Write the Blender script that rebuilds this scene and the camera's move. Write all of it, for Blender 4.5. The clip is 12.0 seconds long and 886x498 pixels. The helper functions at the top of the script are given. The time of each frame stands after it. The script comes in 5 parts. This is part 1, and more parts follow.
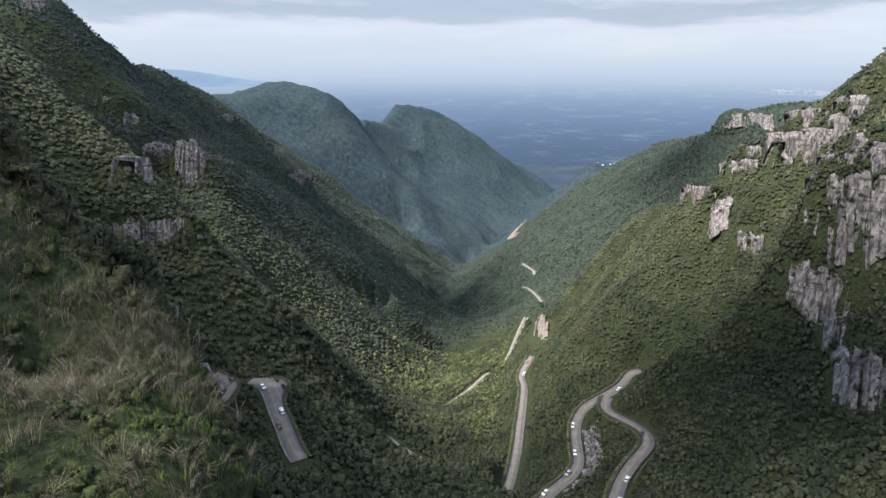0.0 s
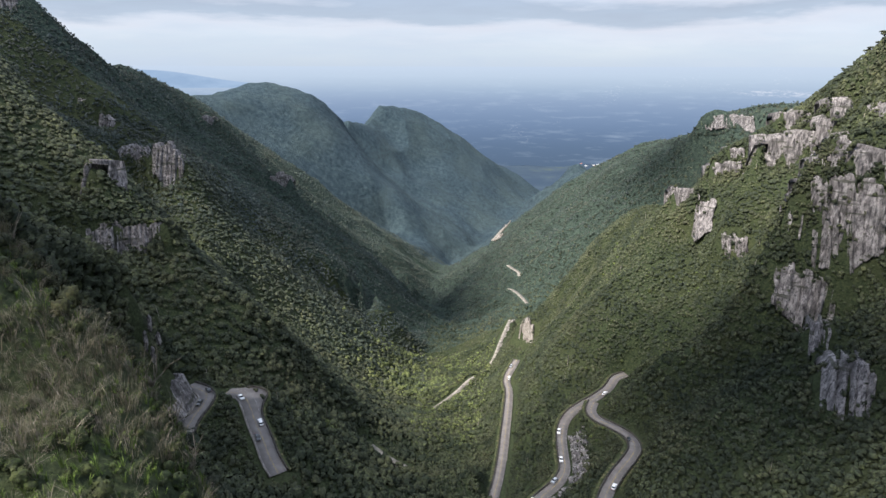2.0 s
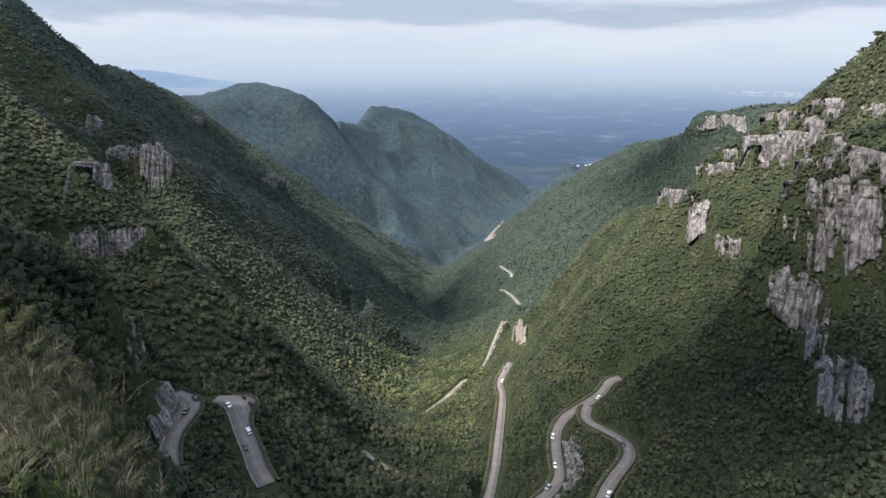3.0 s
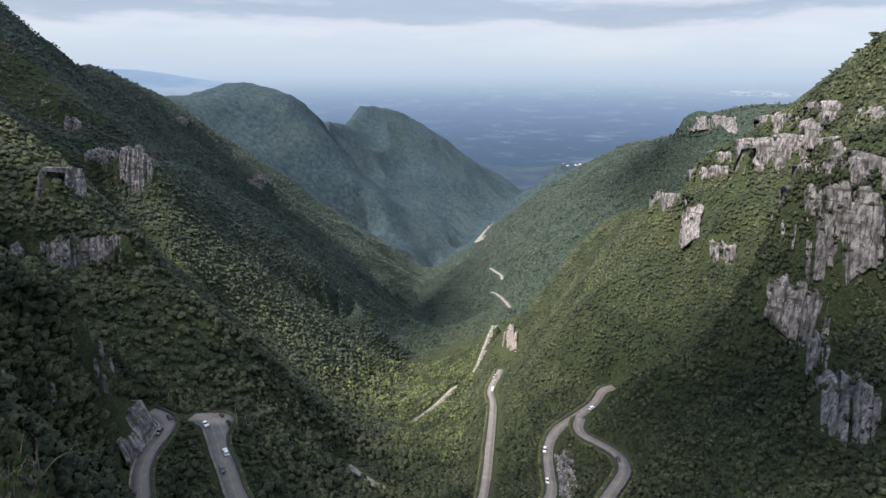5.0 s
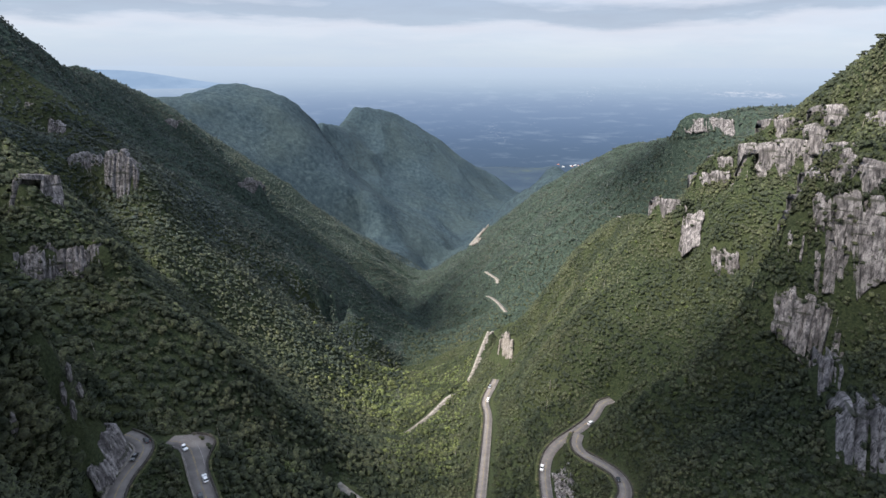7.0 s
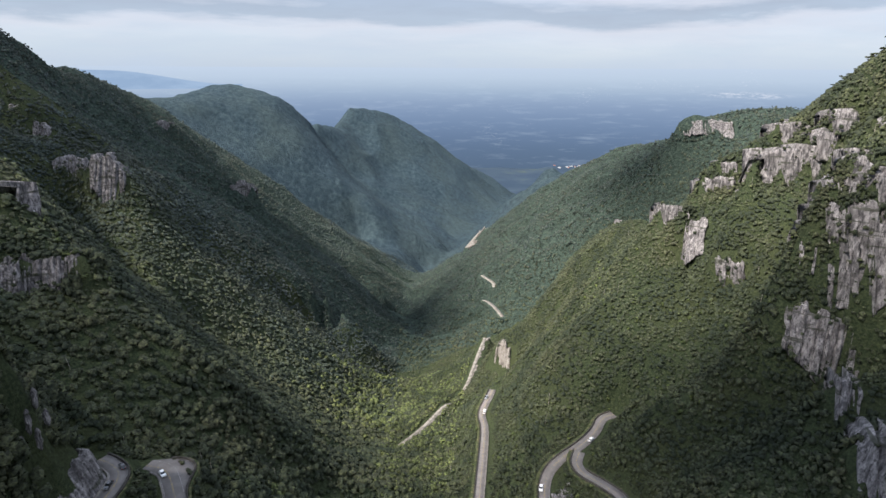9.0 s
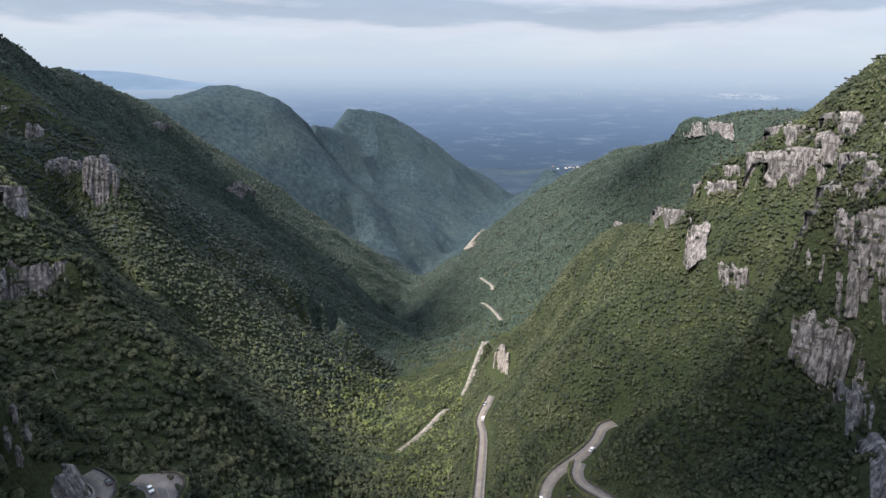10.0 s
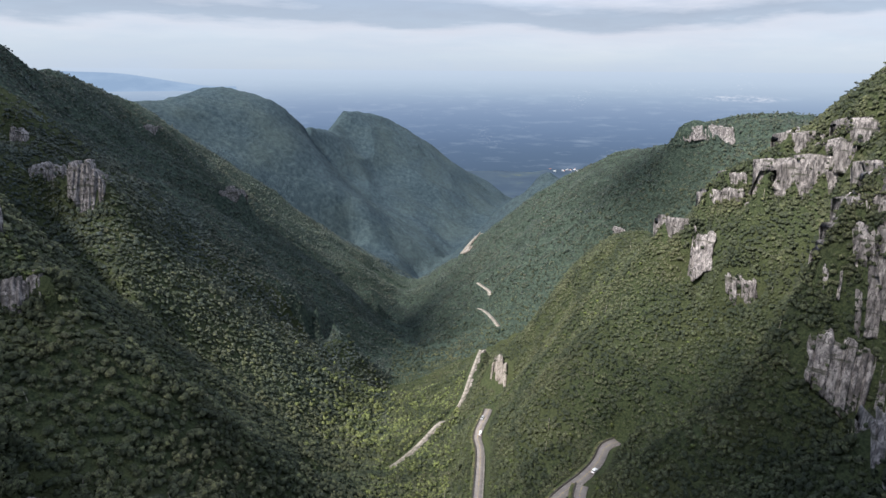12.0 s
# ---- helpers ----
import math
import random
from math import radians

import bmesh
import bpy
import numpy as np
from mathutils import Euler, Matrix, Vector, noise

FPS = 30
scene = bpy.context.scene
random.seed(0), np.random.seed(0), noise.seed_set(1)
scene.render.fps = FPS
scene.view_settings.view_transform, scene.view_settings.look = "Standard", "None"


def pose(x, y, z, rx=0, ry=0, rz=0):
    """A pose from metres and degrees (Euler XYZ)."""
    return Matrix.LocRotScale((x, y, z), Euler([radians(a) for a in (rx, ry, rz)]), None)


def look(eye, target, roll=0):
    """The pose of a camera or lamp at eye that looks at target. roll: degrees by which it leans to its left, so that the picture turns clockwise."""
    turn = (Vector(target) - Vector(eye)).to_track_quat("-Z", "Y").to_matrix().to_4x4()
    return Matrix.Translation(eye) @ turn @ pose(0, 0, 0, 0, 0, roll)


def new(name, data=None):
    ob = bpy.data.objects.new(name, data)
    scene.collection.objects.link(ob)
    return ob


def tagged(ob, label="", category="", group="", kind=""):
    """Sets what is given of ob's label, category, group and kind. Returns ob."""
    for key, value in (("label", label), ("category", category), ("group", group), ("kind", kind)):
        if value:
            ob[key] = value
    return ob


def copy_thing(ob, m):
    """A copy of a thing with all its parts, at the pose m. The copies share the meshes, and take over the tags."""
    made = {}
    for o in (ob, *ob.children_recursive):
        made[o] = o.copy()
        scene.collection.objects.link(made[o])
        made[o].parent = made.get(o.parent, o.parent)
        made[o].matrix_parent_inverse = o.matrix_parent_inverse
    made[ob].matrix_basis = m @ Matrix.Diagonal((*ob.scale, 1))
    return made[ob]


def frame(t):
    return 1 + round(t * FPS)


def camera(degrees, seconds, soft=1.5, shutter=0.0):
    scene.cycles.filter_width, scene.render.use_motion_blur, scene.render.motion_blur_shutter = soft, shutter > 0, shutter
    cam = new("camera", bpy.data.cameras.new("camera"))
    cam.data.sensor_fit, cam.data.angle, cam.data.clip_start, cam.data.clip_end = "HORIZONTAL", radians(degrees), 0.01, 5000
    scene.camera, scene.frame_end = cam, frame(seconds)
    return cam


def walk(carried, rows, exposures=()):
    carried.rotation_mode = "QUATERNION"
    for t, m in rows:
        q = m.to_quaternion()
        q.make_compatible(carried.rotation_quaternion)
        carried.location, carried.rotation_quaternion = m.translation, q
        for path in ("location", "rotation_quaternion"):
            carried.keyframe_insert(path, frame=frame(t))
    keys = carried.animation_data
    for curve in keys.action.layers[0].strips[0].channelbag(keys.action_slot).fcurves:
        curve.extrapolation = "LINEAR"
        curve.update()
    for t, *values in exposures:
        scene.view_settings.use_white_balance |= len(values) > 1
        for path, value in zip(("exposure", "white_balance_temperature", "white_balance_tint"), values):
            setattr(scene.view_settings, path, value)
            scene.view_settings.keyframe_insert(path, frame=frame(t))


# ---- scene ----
cam = camera(74.4, 12.0)
METRES, EYE, TILT, LEAN, TURN = 70.0, 700.0, -17.4, 0.0, 0.0
ROWS = [
    (0.0, 0.0, 0.0, 0.0, -0.0, -0.0, -0.0),
    (0.5, 0.0017, 0.0116, 0.0039, -0.35, 0.03, 0.04),
    (1.0, 0.0041, 0.029, 0.0095, -0.71, 0.06, 0.14),
    (1.5, 0.0078, 0.0511, 0.017, -1.11, 0.08, 0.25),
    (2.0, 0.0127, 0.0771, 0.0265, -1.49, 0.09, 0.35),
    (2.5, 0.0176, 0.1074, 0.0376, -1.86, 0.1, 0.44),
    (3.0, 0.0232, 0.1407, 0.0506, -2.19, 0.09, 0.54),
    (5.0, 0.051, 0.291, 0.1116, -3.12, 0.04, 0.79),
    (5.5, 0.0582, 0.3323, 0.1298, -3.27, 0.04, 0.83),
    (6.0, 0.0664, 0.3748, 0.1471, -3.37, 0.05, 0.85),
    (6.5, 0.0735, 0.4177, 0.1645, -3.48, 0.06, 0.88),
    (7.0, 0.0801, 0.461, 0.1807, -3.58, 0.09, 0.91),
    (9.0, 0.1029, 0.6386, 0.2498, -3.96, 0.13, 0.95),
    (9.5, 0.11, 0.6851, 0.2685, -4.03, 0.15, 0.97),
    (10.0, 0.1176, 0.7324, 0.2871, -4.1, 0.19, 0.97),
    (10.5, 0.1254, 0.7812, 0.3041, -4.16, 0.23, 0.97),
    (11.0, 0.1313, 0.8291, 0.3224, -4.23, 0.26, 0.98),
    (11.5, 0.1365, 0.8782, 0.3399, -4.31, 0.3, 0.99),
    (12.0, 0.1417, 0.922, 0.3587, -4.41, 0.35, 0.97),
]
walk(cam, [(t, pose(0, 0, EYE, TILT, LEAN, TURN) @ pose(METRES * x, METRES * y, METRES * z, 90 + pitch, roll, yaw)) for t, x, y, z, yaw, pitch, roll in ROWS], [(0.0, 1.20, 6080, 16), (12.0, 1.10, 6080, 16)])

# ---- world, sun, exposure ----
SUN_ELEVATION, SUN_AZIMUTH = 54.0, 242.0   # degrees; azimuth clockwise from the valley's axis (+y)


def make_world():
    world = bpy.data.worlds.new("sky")
    scene.world = world
    world.use_nodes = True
    nt = world.node_tree
    nt.nodes.clear()
    n = nt.nodes.new
    out, mix = n("ShaderNodeOutputWorld"), n("ShaderNodeMixShader")
    sky, bg_sky, bg_cloud = n("ShaderNodeTexSky"), n("ShaderNodeBackground"), n("ShaderNodeBackground")
    sky.sky_type, sky.sun_disc = "NISHITA", False
    sky.sun_elevation, sky.sun_rotation = radians(SUN_ELEVATION), radians(SUN_AZIMUTH)
    sky.altitude, sky.air_density, sky.dust_density = 1200, 1.0, 2.0
    bg_sky.inputs[1].default_value = 0.085
    coord, sep = n("ShaderNodeTexCoord"), n("ShaderNodeSeparateXYZ")
    nt.links.new(coord.outputs["Generated"], sep.inputs[0])

    def mth(op, a, b=None, clamp=False):
        m = n("ShaderNodeMath")
        m.operation, m.use_clamp = op, clamp
        for i, v in enumerate((a, b)):
            if v is None:
                continue
            if isinstance(v, (int, float)):
                m.inputs[i].default_value = v
            else:
                nt.links.new(v, m.inputs[i])
        return m.outputs[0]

    # the cloud deck, seen in perspective on a plane overhead
    up = mth("MAXIMUM", sep.outputs[2], 0.012)
    lift = mth("ADD", up, 0.15)
    px, py = mth("DIVIDE", sep.outputs[0], lift), mth("DIVIDE", sep.outputs[1], lift)
    comb = n("ShaderNodeCombineXYZ")
    nt.links.new(px, comb.inputs[0])
    nt.links.new(py, comb.inputs[1])

    def fbm(scale, detail, offset, stretch=(1, 1, 1)):
        mp, tex = n("ShaderNodeMapping"), n("ShaderNodeTexNoise")
        mp.inputs["Location"].default_value = offset
        mp.inputs["Scale"].default_value = stretch
        tex.inputs["Scale"].default_value, tex.inputs["Detail"].default_value, tex.inputs["Roughness"].default_value = scale, detail, 0.55
        nt.links.new(comb.outputs[0], mp.inputs[0])
        nt.links.new(mp.outputs[0], tex.inputs["Vector"])
        return tex.outputs["Fac"]

    shape = fbm(0.75, 7, (3.1, 1.7, 0), (0.7, 1.0, 1))

    def ramp_of(fac, *stops):
        r = n("ShaderNodeValToRGB")
        els = r.color_ramp.elements
        els[0].position, els[0].color = stops[0][0], (*stops[0][1], 1)
        els[1].position, els[1].color = stops[-1][0], (*stops[-1][1], 1)
        for p, c in stops[1:-1]:
            els.new(p).color = (*c, 1)
        nt.links.new(fac, r.inputs[0])
        return r.outputs[0]

    def band_noise(scale, detail, offset):
        """Noise over azimuth and height, drawn out along the horizon."""
        v, tex = n("ShaderNodeCombineXYZ"), n("ShaderNodeTexNoise")
        nt.links.new(mth("ADD", mth("DIVIDE", sep.outputs[0], mth("MAXIMUM", sep.outputs[1], 0.2)), offset), v.inputs[0])
        nt.links.new(mth("MULTIPLY", sep.outputs[2], 7.0), v.inputs[1])
        tex.inputs["Scale"].default_value, tex.inputs["Detail"].default_value, tex.inputs["Roughness"].default_value = scale, detail, 0.6
        nt.links.new(v.outputs[0], tex.inputs["Vector"])
        return tex.outputs["Fac"]

    deck = ramp_of(shape, (0.34, (0.405, 0.428, 0.455)), (0.46, (0.355, 0.386, 0.42)), (0.56, (0.265, 0.31, 0.36)), (0.68, (0.215, 0.26, 0.315)))
    # the long flat cloud banks that lie over the lowland
    sway = mth("MULTIPLY", mth("SUBTRACT", band_noise(1.3, 2, 3.7), 0.5), 0.075)
    puff = mth("MULTIPLY", mth("SUBTRACT", band_noise(3.4, 8, 1.2), 0.5), 0.085)
    level = mth("MULTIPLY", mth("ADD", mth("ADD", sep.outputs[2], sway), puff), 7.0)
    bank = ramp_of(level, (0.02, (0.303, 0.356, 0.396)), (0.14, (0.315, 0.364, 0.398)), (0.26, (0.330, 0.370, 0.398)), (0.36, (0.365, 0.391, 0.410)), (0.44, (0.378, 0.394, 0.408)), (0.50, (0.330, 0.355, 0.378)), (0.56, (0.250, 0.288, 0.322)),
                   (0.66, (0.235, 0.270, 0.303)), (0.74, (0.315, 0.342, 0.366)), (0.85, (0.43, 0.435, 0.44)), (0.98, (0.31, 0.34, 0.365)))
    air = n("ShaderNodeMapRange")
    air.interpolation_type = "SMOOTHSTEP"
    air.inputs["From Min"].default_value, air.inputs["From Max"].default_value = 0.11, 0.20
    nt.links.new(sep.outputs[2], air.inputs["Value"])
    blend = n("ShaderNodeMix")
    blend.data_type = "RGBA"
    nt.links.new(bank, blend.inputs["A"])
    nt.links.new(air.outputs[0], blend.inputs["Factor"])
    nt.links.new(deck, blend.inputs["B"])
    nt.links.new(blend.outputs["Result"], bg_cloud.inputs[0])
    # an overcast sky is brighter overhead than at its edge
    high = n("ShaderNodeMapRange")
    high.interpolation_type = "SMOOTHSTEP"
    high.inputs["From Min"].default_value, high.inputs["From Max"].default_value = 0.12, 0.8
    high.inputs["To Min"].default_value, high.inputs["To Max"].default_value = 0.86, 1.9
    nt.links.new(sep.outputs[2], high.inputs["Value"])
    nt.links.new(high.outputs[0], bg_cloud.inputs[1])
    nt.links.new(sky.outputs[0], bg_sky.inputs[0])
    cover = mth("MULTIPLY_ADD", shape, 0.6)
    cover.node.inputs[2].default_value = 0.55
    cover.node.use_clamp = True
    nt.links.new(cover, mix.inputs[0])
    nt.links.new(bg_sky.outputs[0], mix.inputs[1])
    nt.links.new(bg_cloud.outputs[0], mix.inputs[2])
    nt.links.new(mix.outputs[0], out.inputs[0])


make_world()
sun = new("sun", bpy.data.lights.new("sun", "SUN"))
sun.data.energy, sun.data.angle, sun.data.color = 5.0, radians(3.2), (1.0, 0.92, 0.76)
_e, _a = radians(SUN_ELEVATION), radians(SUN_AZIMUTH)
SUN_WAY = Vector((math.sin(_a) * math.cos(_e), math.cos(_a) * math.cos(_e), math.sin(_e)))
sun.matrix_world = look(SUN_WAY * 2000, (0, 0, 0))

# unseen clouds, added up-sun of the slopes they shade: place and half-widths
SHADE_CLOUDS = ((-1474, -610, 2764, 84, 118), (-1594, -457, 2764, 104, 120), (-1675, -102, 2764, 96, 130), (-1697, 169, 2764, 122, 165), (-1270, -543, 2764, 110, 97), (-1310, -444, 2764, 46, 48), (-1062, 128, 2764, 52, 105), (-1536, 150, 2764, 58, 195))


def shade_cloud(number, x, y, z, rx, ry):
    """A ragged cloud with a flat base, out of view, added to cast shade."""
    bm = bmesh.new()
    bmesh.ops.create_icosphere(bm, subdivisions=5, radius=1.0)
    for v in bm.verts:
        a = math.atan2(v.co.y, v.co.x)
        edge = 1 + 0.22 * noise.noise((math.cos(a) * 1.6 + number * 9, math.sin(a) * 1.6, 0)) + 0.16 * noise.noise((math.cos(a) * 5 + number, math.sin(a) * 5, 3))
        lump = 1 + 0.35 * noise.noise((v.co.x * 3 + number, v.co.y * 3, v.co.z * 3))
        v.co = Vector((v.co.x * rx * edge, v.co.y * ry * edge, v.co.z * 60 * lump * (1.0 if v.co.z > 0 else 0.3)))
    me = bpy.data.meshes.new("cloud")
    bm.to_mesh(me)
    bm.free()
    k = bpy.data.materials.new("shade_cloud_white")
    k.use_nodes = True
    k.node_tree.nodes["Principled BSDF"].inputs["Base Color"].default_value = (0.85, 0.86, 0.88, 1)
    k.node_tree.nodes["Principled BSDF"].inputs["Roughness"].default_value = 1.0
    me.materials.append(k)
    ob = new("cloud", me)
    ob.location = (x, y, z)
    return tagged(ob, "flat grey-white cloud out of view, added to shade the slopes", "cloud", kind="structure")


for number, spot in enumerate(SHADE_CLOUDS):
    shade_cloud(number, *spot)

# ---- materials ----


class Mat:
    """A node material with a principled surface and small helpers."""

    def __init__(self, name, rough=0.9, metal=0.0, spec=0.2):
        self.m = bpy.data.materials.new(name)
        self.m.use_nodes = True
        self.nt = self.m.node_tree
        self.p = self.nt.nodes["Principled BSDF"]
        self.p.inputs["Roughness"].default_value = rough
        self.p.inputs["Metallic"].default_value = metal
        self.p.inputs["Specular IOR Level"].default_value = spec
        self.coord = self.nt.nodes.new("ShaderNodeNewGeometry").outputs["Position"]

    def noise(self, scale, detail=4.0, rough=0.6, stretch=(1, 1, 1)):
        mp, t = self.nt.nodes.new("ShaderNodeMapping"), self.nt.nodes.new("ShaderNodeTexNoise")
        mp.inputs["Scale"].default_value = stretch
        t.inputs["Scale"].default_value, t.inputs["Detail"].default_value, t.inputs["Roughness"].default_value = scale, detail, rough
        self.nt.links.new(self.coord, mp.inputs[0])
        self.nt.links.new(mp.outputs[0], t.inputs["Vector"])
        return t.outputs["Fac"]

    def voronoi(self, scale, stretch=(1, 1, 1), feature="F1"):
        mp, t = self.nt.nodes.new("ShaderNodeMapping"), self.nt.nodes.new("ShaderNodeTexVoronoi")
        mp.inputs["Scale"].default_value = stretch
        t.feature = feature
        t.inputs["Scale"].default_value = scale
        self.nt.links.new(self.coord, mp.inputs[0])
        self.nt.links.new(mp.outputs[0], t.inputs["Vector"])
        return t.outputs["Distance"]

    def island(self):
        return self.nt.nodes.new("ShaderNodeNewGeometry").outputs["Random Per Island"]

    def ramp(self, fac, *stops):
        r = self.nt.nodes.new("ShaderNodeValToRGB")
        els = r.color_ramp.elements
        els[0].position, els[0].color = stops[0][0], (*stops[0][1], 1)
        els[1].position, els[1].color = stops[-1][0], (*stops[-1][1], 1)
        for p, c in stops[1:-1]:
            els.new(p).color = (*c, 1)
        self.nt.links.new(fac, r.inputs[0])
        return r.outputs[0]

    def mix(self, fac, a, b, mode="MIX"):
        x = self.nt.nodes.new("ShaderNodeMix")
        x.data_type, x.blend_type = "RGBA", mode
        for key, v in (("Factor", fac), ("A", a), ("B", b)):
            s = x.inputs[key] if key == "Factor" else [i for i in x.inputs if i.name == key and i.type == "RGBA"][0]
            if isinstance(v, (int, float)):
                s.default_value = v
            elif isinstance(v, tuple):
                s.default_value = (*v, 1)
            else:
                self.nt.links.new(v, s)
        return [o for o in x.outputs if o.type == "RGBA"][0]

    def math(self, op, a, b=0.0, clamp=False):
        x = self.nt.nodes.new("ShaderNodeMath")
        x.operation, x.use_clamp = op, clamp
        for i, v in enumerate((a, b)):
            if isinstance(v, (int, float)):
                x.inputs[i].default_value = v
            else:
                self.nt.links.new(v, x.inputs[i])
        return x.outputs[0]

    def colour(self, c):
        if isinstance(c, tuple):
            self.p.inputs["Base Color"].default_value = (*c, 1)
        else:
            self.nt.links.new(c, self.p.inputs["Base Color"])
        return self

    def bump(self, height, strength=0.4, distance=0.3):
        b = self.nt.nodes.new("ShaderNodeBump")
        b.inputs["Strength"].default_value, b.inputs["Distance"].default_value = strength, distance
        self.nt.links.new(height, b.inputs["Height"])
        self.nt.links.new(b.outputs[0], self.p.inputs["Normal"])
        return self


def foliage(name, dark, mid, light, pale, patch=0.02, tree=0.24, grain=1.3):
    k = Mat(name, rough=0.75, spec=0.15)
    tone = k.math("MULTIPLY_ADD", k.island(), 0.38)
    tone.node.inputs[2].default_value = 0.06
    tone = k.math("ADD", tone, k.math("MULTIPLY", k.noise(tree, 2), 0.6))
    c = k.ramp(tone, (0.18, dark), (0.46, mid), (0.74, light), (0.92, pale))
    # a few kinds among the rest: yellowish, greyish and pale crowns
    kind = k.math("FRACT", k.math("MULTIPLY", k.island(), 37.7))
    c = k.mix(k.ramp(kind, (0.74, (0, 0, 0)), (0.82, (0.5, 0.5, 0.5))), c, k.mix(0.35, c, (0.12, 0.14, 0.03)))
    c = k.mix(k.ramp(kind, (0.90, (0, 0, 0)), (0.95, (0.5, 0.5, 0.5))), c, k.mix(0.3, c, (0.15, 0.15, 0.11)))
    stand = k.noise(patch, 3, 0.6)
    c = k.mix(k.ramp(stand, (0.42, (0, 0, 0)), (0.66, (1, 1, 1))), c, k.mix(0.28, c, (0.105, 0.090, 0.046)))
    # dark patches: groups of darker trees, and gully shade put into the colour
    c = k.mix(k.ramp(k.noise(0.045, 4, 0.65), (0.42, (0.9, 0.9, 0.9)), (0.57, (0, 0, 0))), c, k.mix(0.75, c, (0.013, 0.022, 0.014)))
    fine = k.noise(grain * 0.75, 4, 0.75)
    c = k.mix(k.ramp(fine, (0.42, (0.9, 0.9, 0.9)), (0.56, (0, 0, 0))), c, k.mix(0.8, c, (0.008, 0.011, 0.008)))
    return k.colour(c).bump(fine, 0.8, 0.7 / grain).m


def make_materials():
    m = {}
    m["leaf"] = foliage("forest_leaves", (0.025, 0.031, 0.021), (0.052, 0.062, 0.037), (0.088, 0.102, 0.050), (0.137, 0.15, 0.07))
    # The next two leaf colours have the blue of distant haze mixed in.
    m["leaf_hazed"] = foliage("hazed_valley_leaves", (0.035, 0.047, 0.049), (0.053, 0.070, 0.070), (0.076, 0.096, 0.086), (0.106, 0.125, 0.095), 0.012, 0.12, 0.5)
    m["leaf_half_hazed"] = foliage("half_hazed_leaves", (0.029, 0.038, 0.033), (0.050, 0.063, 0.050), (0.080, 0.097, 0.066), (0.122, 0.138, 0.082), 0.015, 0.17, 0.8)
    # Sunlight is put into these two leaf colours, over some paler growth.
    m["leaf_bright"] = foliage("sunlit_leaves", (0.048, 0.066, 0.020), (0.085, 0.115, 0.034), (0.14, 0.17, 0.05), (0.22, 0.23, 0.10))
    m["leaf_bank_sunlit"] = foliage("sunlit_scrub_leaves", (0.078, 0.102, 0.034), (0.138, 0.170, 0.058), (0.195, 0.225, 0.085), (0.26, 0.275, 0.13))
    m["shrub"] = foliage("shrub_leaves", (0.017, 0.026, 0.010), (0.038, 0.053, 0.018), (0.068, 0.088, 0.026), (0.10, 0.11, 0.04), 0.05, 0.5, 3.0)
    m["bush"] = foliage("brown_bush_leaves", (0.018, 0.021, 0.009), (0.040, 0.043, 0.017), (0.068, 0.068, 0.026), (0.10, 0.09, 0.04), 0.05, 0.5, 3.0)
    k = Mat("forest_floor", rough=0.95, spec=0.1)
    a = k.ramp(k.noise(0.9, 7, 0.7), (0.35, (0.016, 0.022, 0.012)), (0.50, (0.034, 0.045, 0.022)), (0.68, (0.062, 0.074, 0.034)))
    big = k.ramp(k.noise(0.018, 5), (0.45, (0, 0, 0)), (0.62, (1, 1, 1)))
    m["ground"] = k.colour(k.mix(big, a, k.mix(0.5, a, (0.045, 0.050, 0.022)))).bump(k.noise(0.9, 6, 0.7), 0.9, 1.2).m
    # Toned cooler, after the hazed crowns around it.
    k = Mat("valley_undergrowth", rough=0.95, spec=0.1)
    fine = k.noise(0.25, 6, 0.7)
    m["ground_mid"] = k.colour(k.ramp(fine, (0.38, (0.020, 0.030, 0.025)), (0.52, (0.036, 0.052, 0.041)), (0.68, (0.062, 0.083, 0.060)))).bump(fine, 0.9, 3.0).m
    # Distant forest and plain: aerial haze is put into the base colours.
    k = Mat("hazed_distant_forest", rough=0.95, spec=0.1)
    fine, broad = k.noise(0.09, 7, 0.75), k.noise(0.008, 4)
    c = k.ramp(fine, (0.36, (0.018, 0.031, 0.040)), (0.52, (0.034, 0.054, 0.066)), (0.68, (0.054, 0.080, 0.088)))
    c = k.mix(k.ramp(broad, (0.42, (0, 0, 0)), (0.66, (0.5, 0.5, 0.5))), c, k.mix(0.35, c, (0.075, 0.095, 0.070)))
    m["ground_far_hazed"] = k.colour(c).bump(fine, 1.0, 9.0).m
    k = Mat("hazed_plain_fields", rough=0.95, spec=0.1)
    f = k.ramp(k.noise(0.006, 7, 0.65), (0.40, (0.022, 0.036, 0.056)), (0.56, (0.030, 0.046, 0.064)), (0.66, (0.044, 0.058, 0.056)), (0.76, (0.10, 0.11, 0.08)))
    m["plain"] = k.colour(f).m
    k = Mat("basalt", rough=0.9, spec=0.2)
    broad, fine = k.noise(0.5, 5, 0.7, (1, 1, 0.45)), k.noise(0.9, 5, 0.78, (1, 1, 0.2))
    spots, grit = k.noise(0.10, 5, 0.6), k.noise(1.6, 4, 0.7)
    seam = k.noise(0.45, 4, 0.6, (0.12, 0.12, 1.0))
    c = k.ramp(broad, (0.38, (0.070, 0.066, 0.068)), (0.47, (0.16, 0.149, 0.149)), (0.54, (0.25, 0.234, 0.232)), (0.64, (0.36, 0.338, 0.332)))
    c = k.mix(k.ramp(fine, (0.40, (0.95, 0.95, 0.95)), (0.485, (0, 0, 0))), c, (0.026, 0.024, 0.026))
    c = k.mix(k.ramp(grit, (0.40, (0.7, 0.7, 0.7)), (0.55, (0, 0, 0))), c, k.mix(0.6, c, (0.05, 0.047, 0.045)))
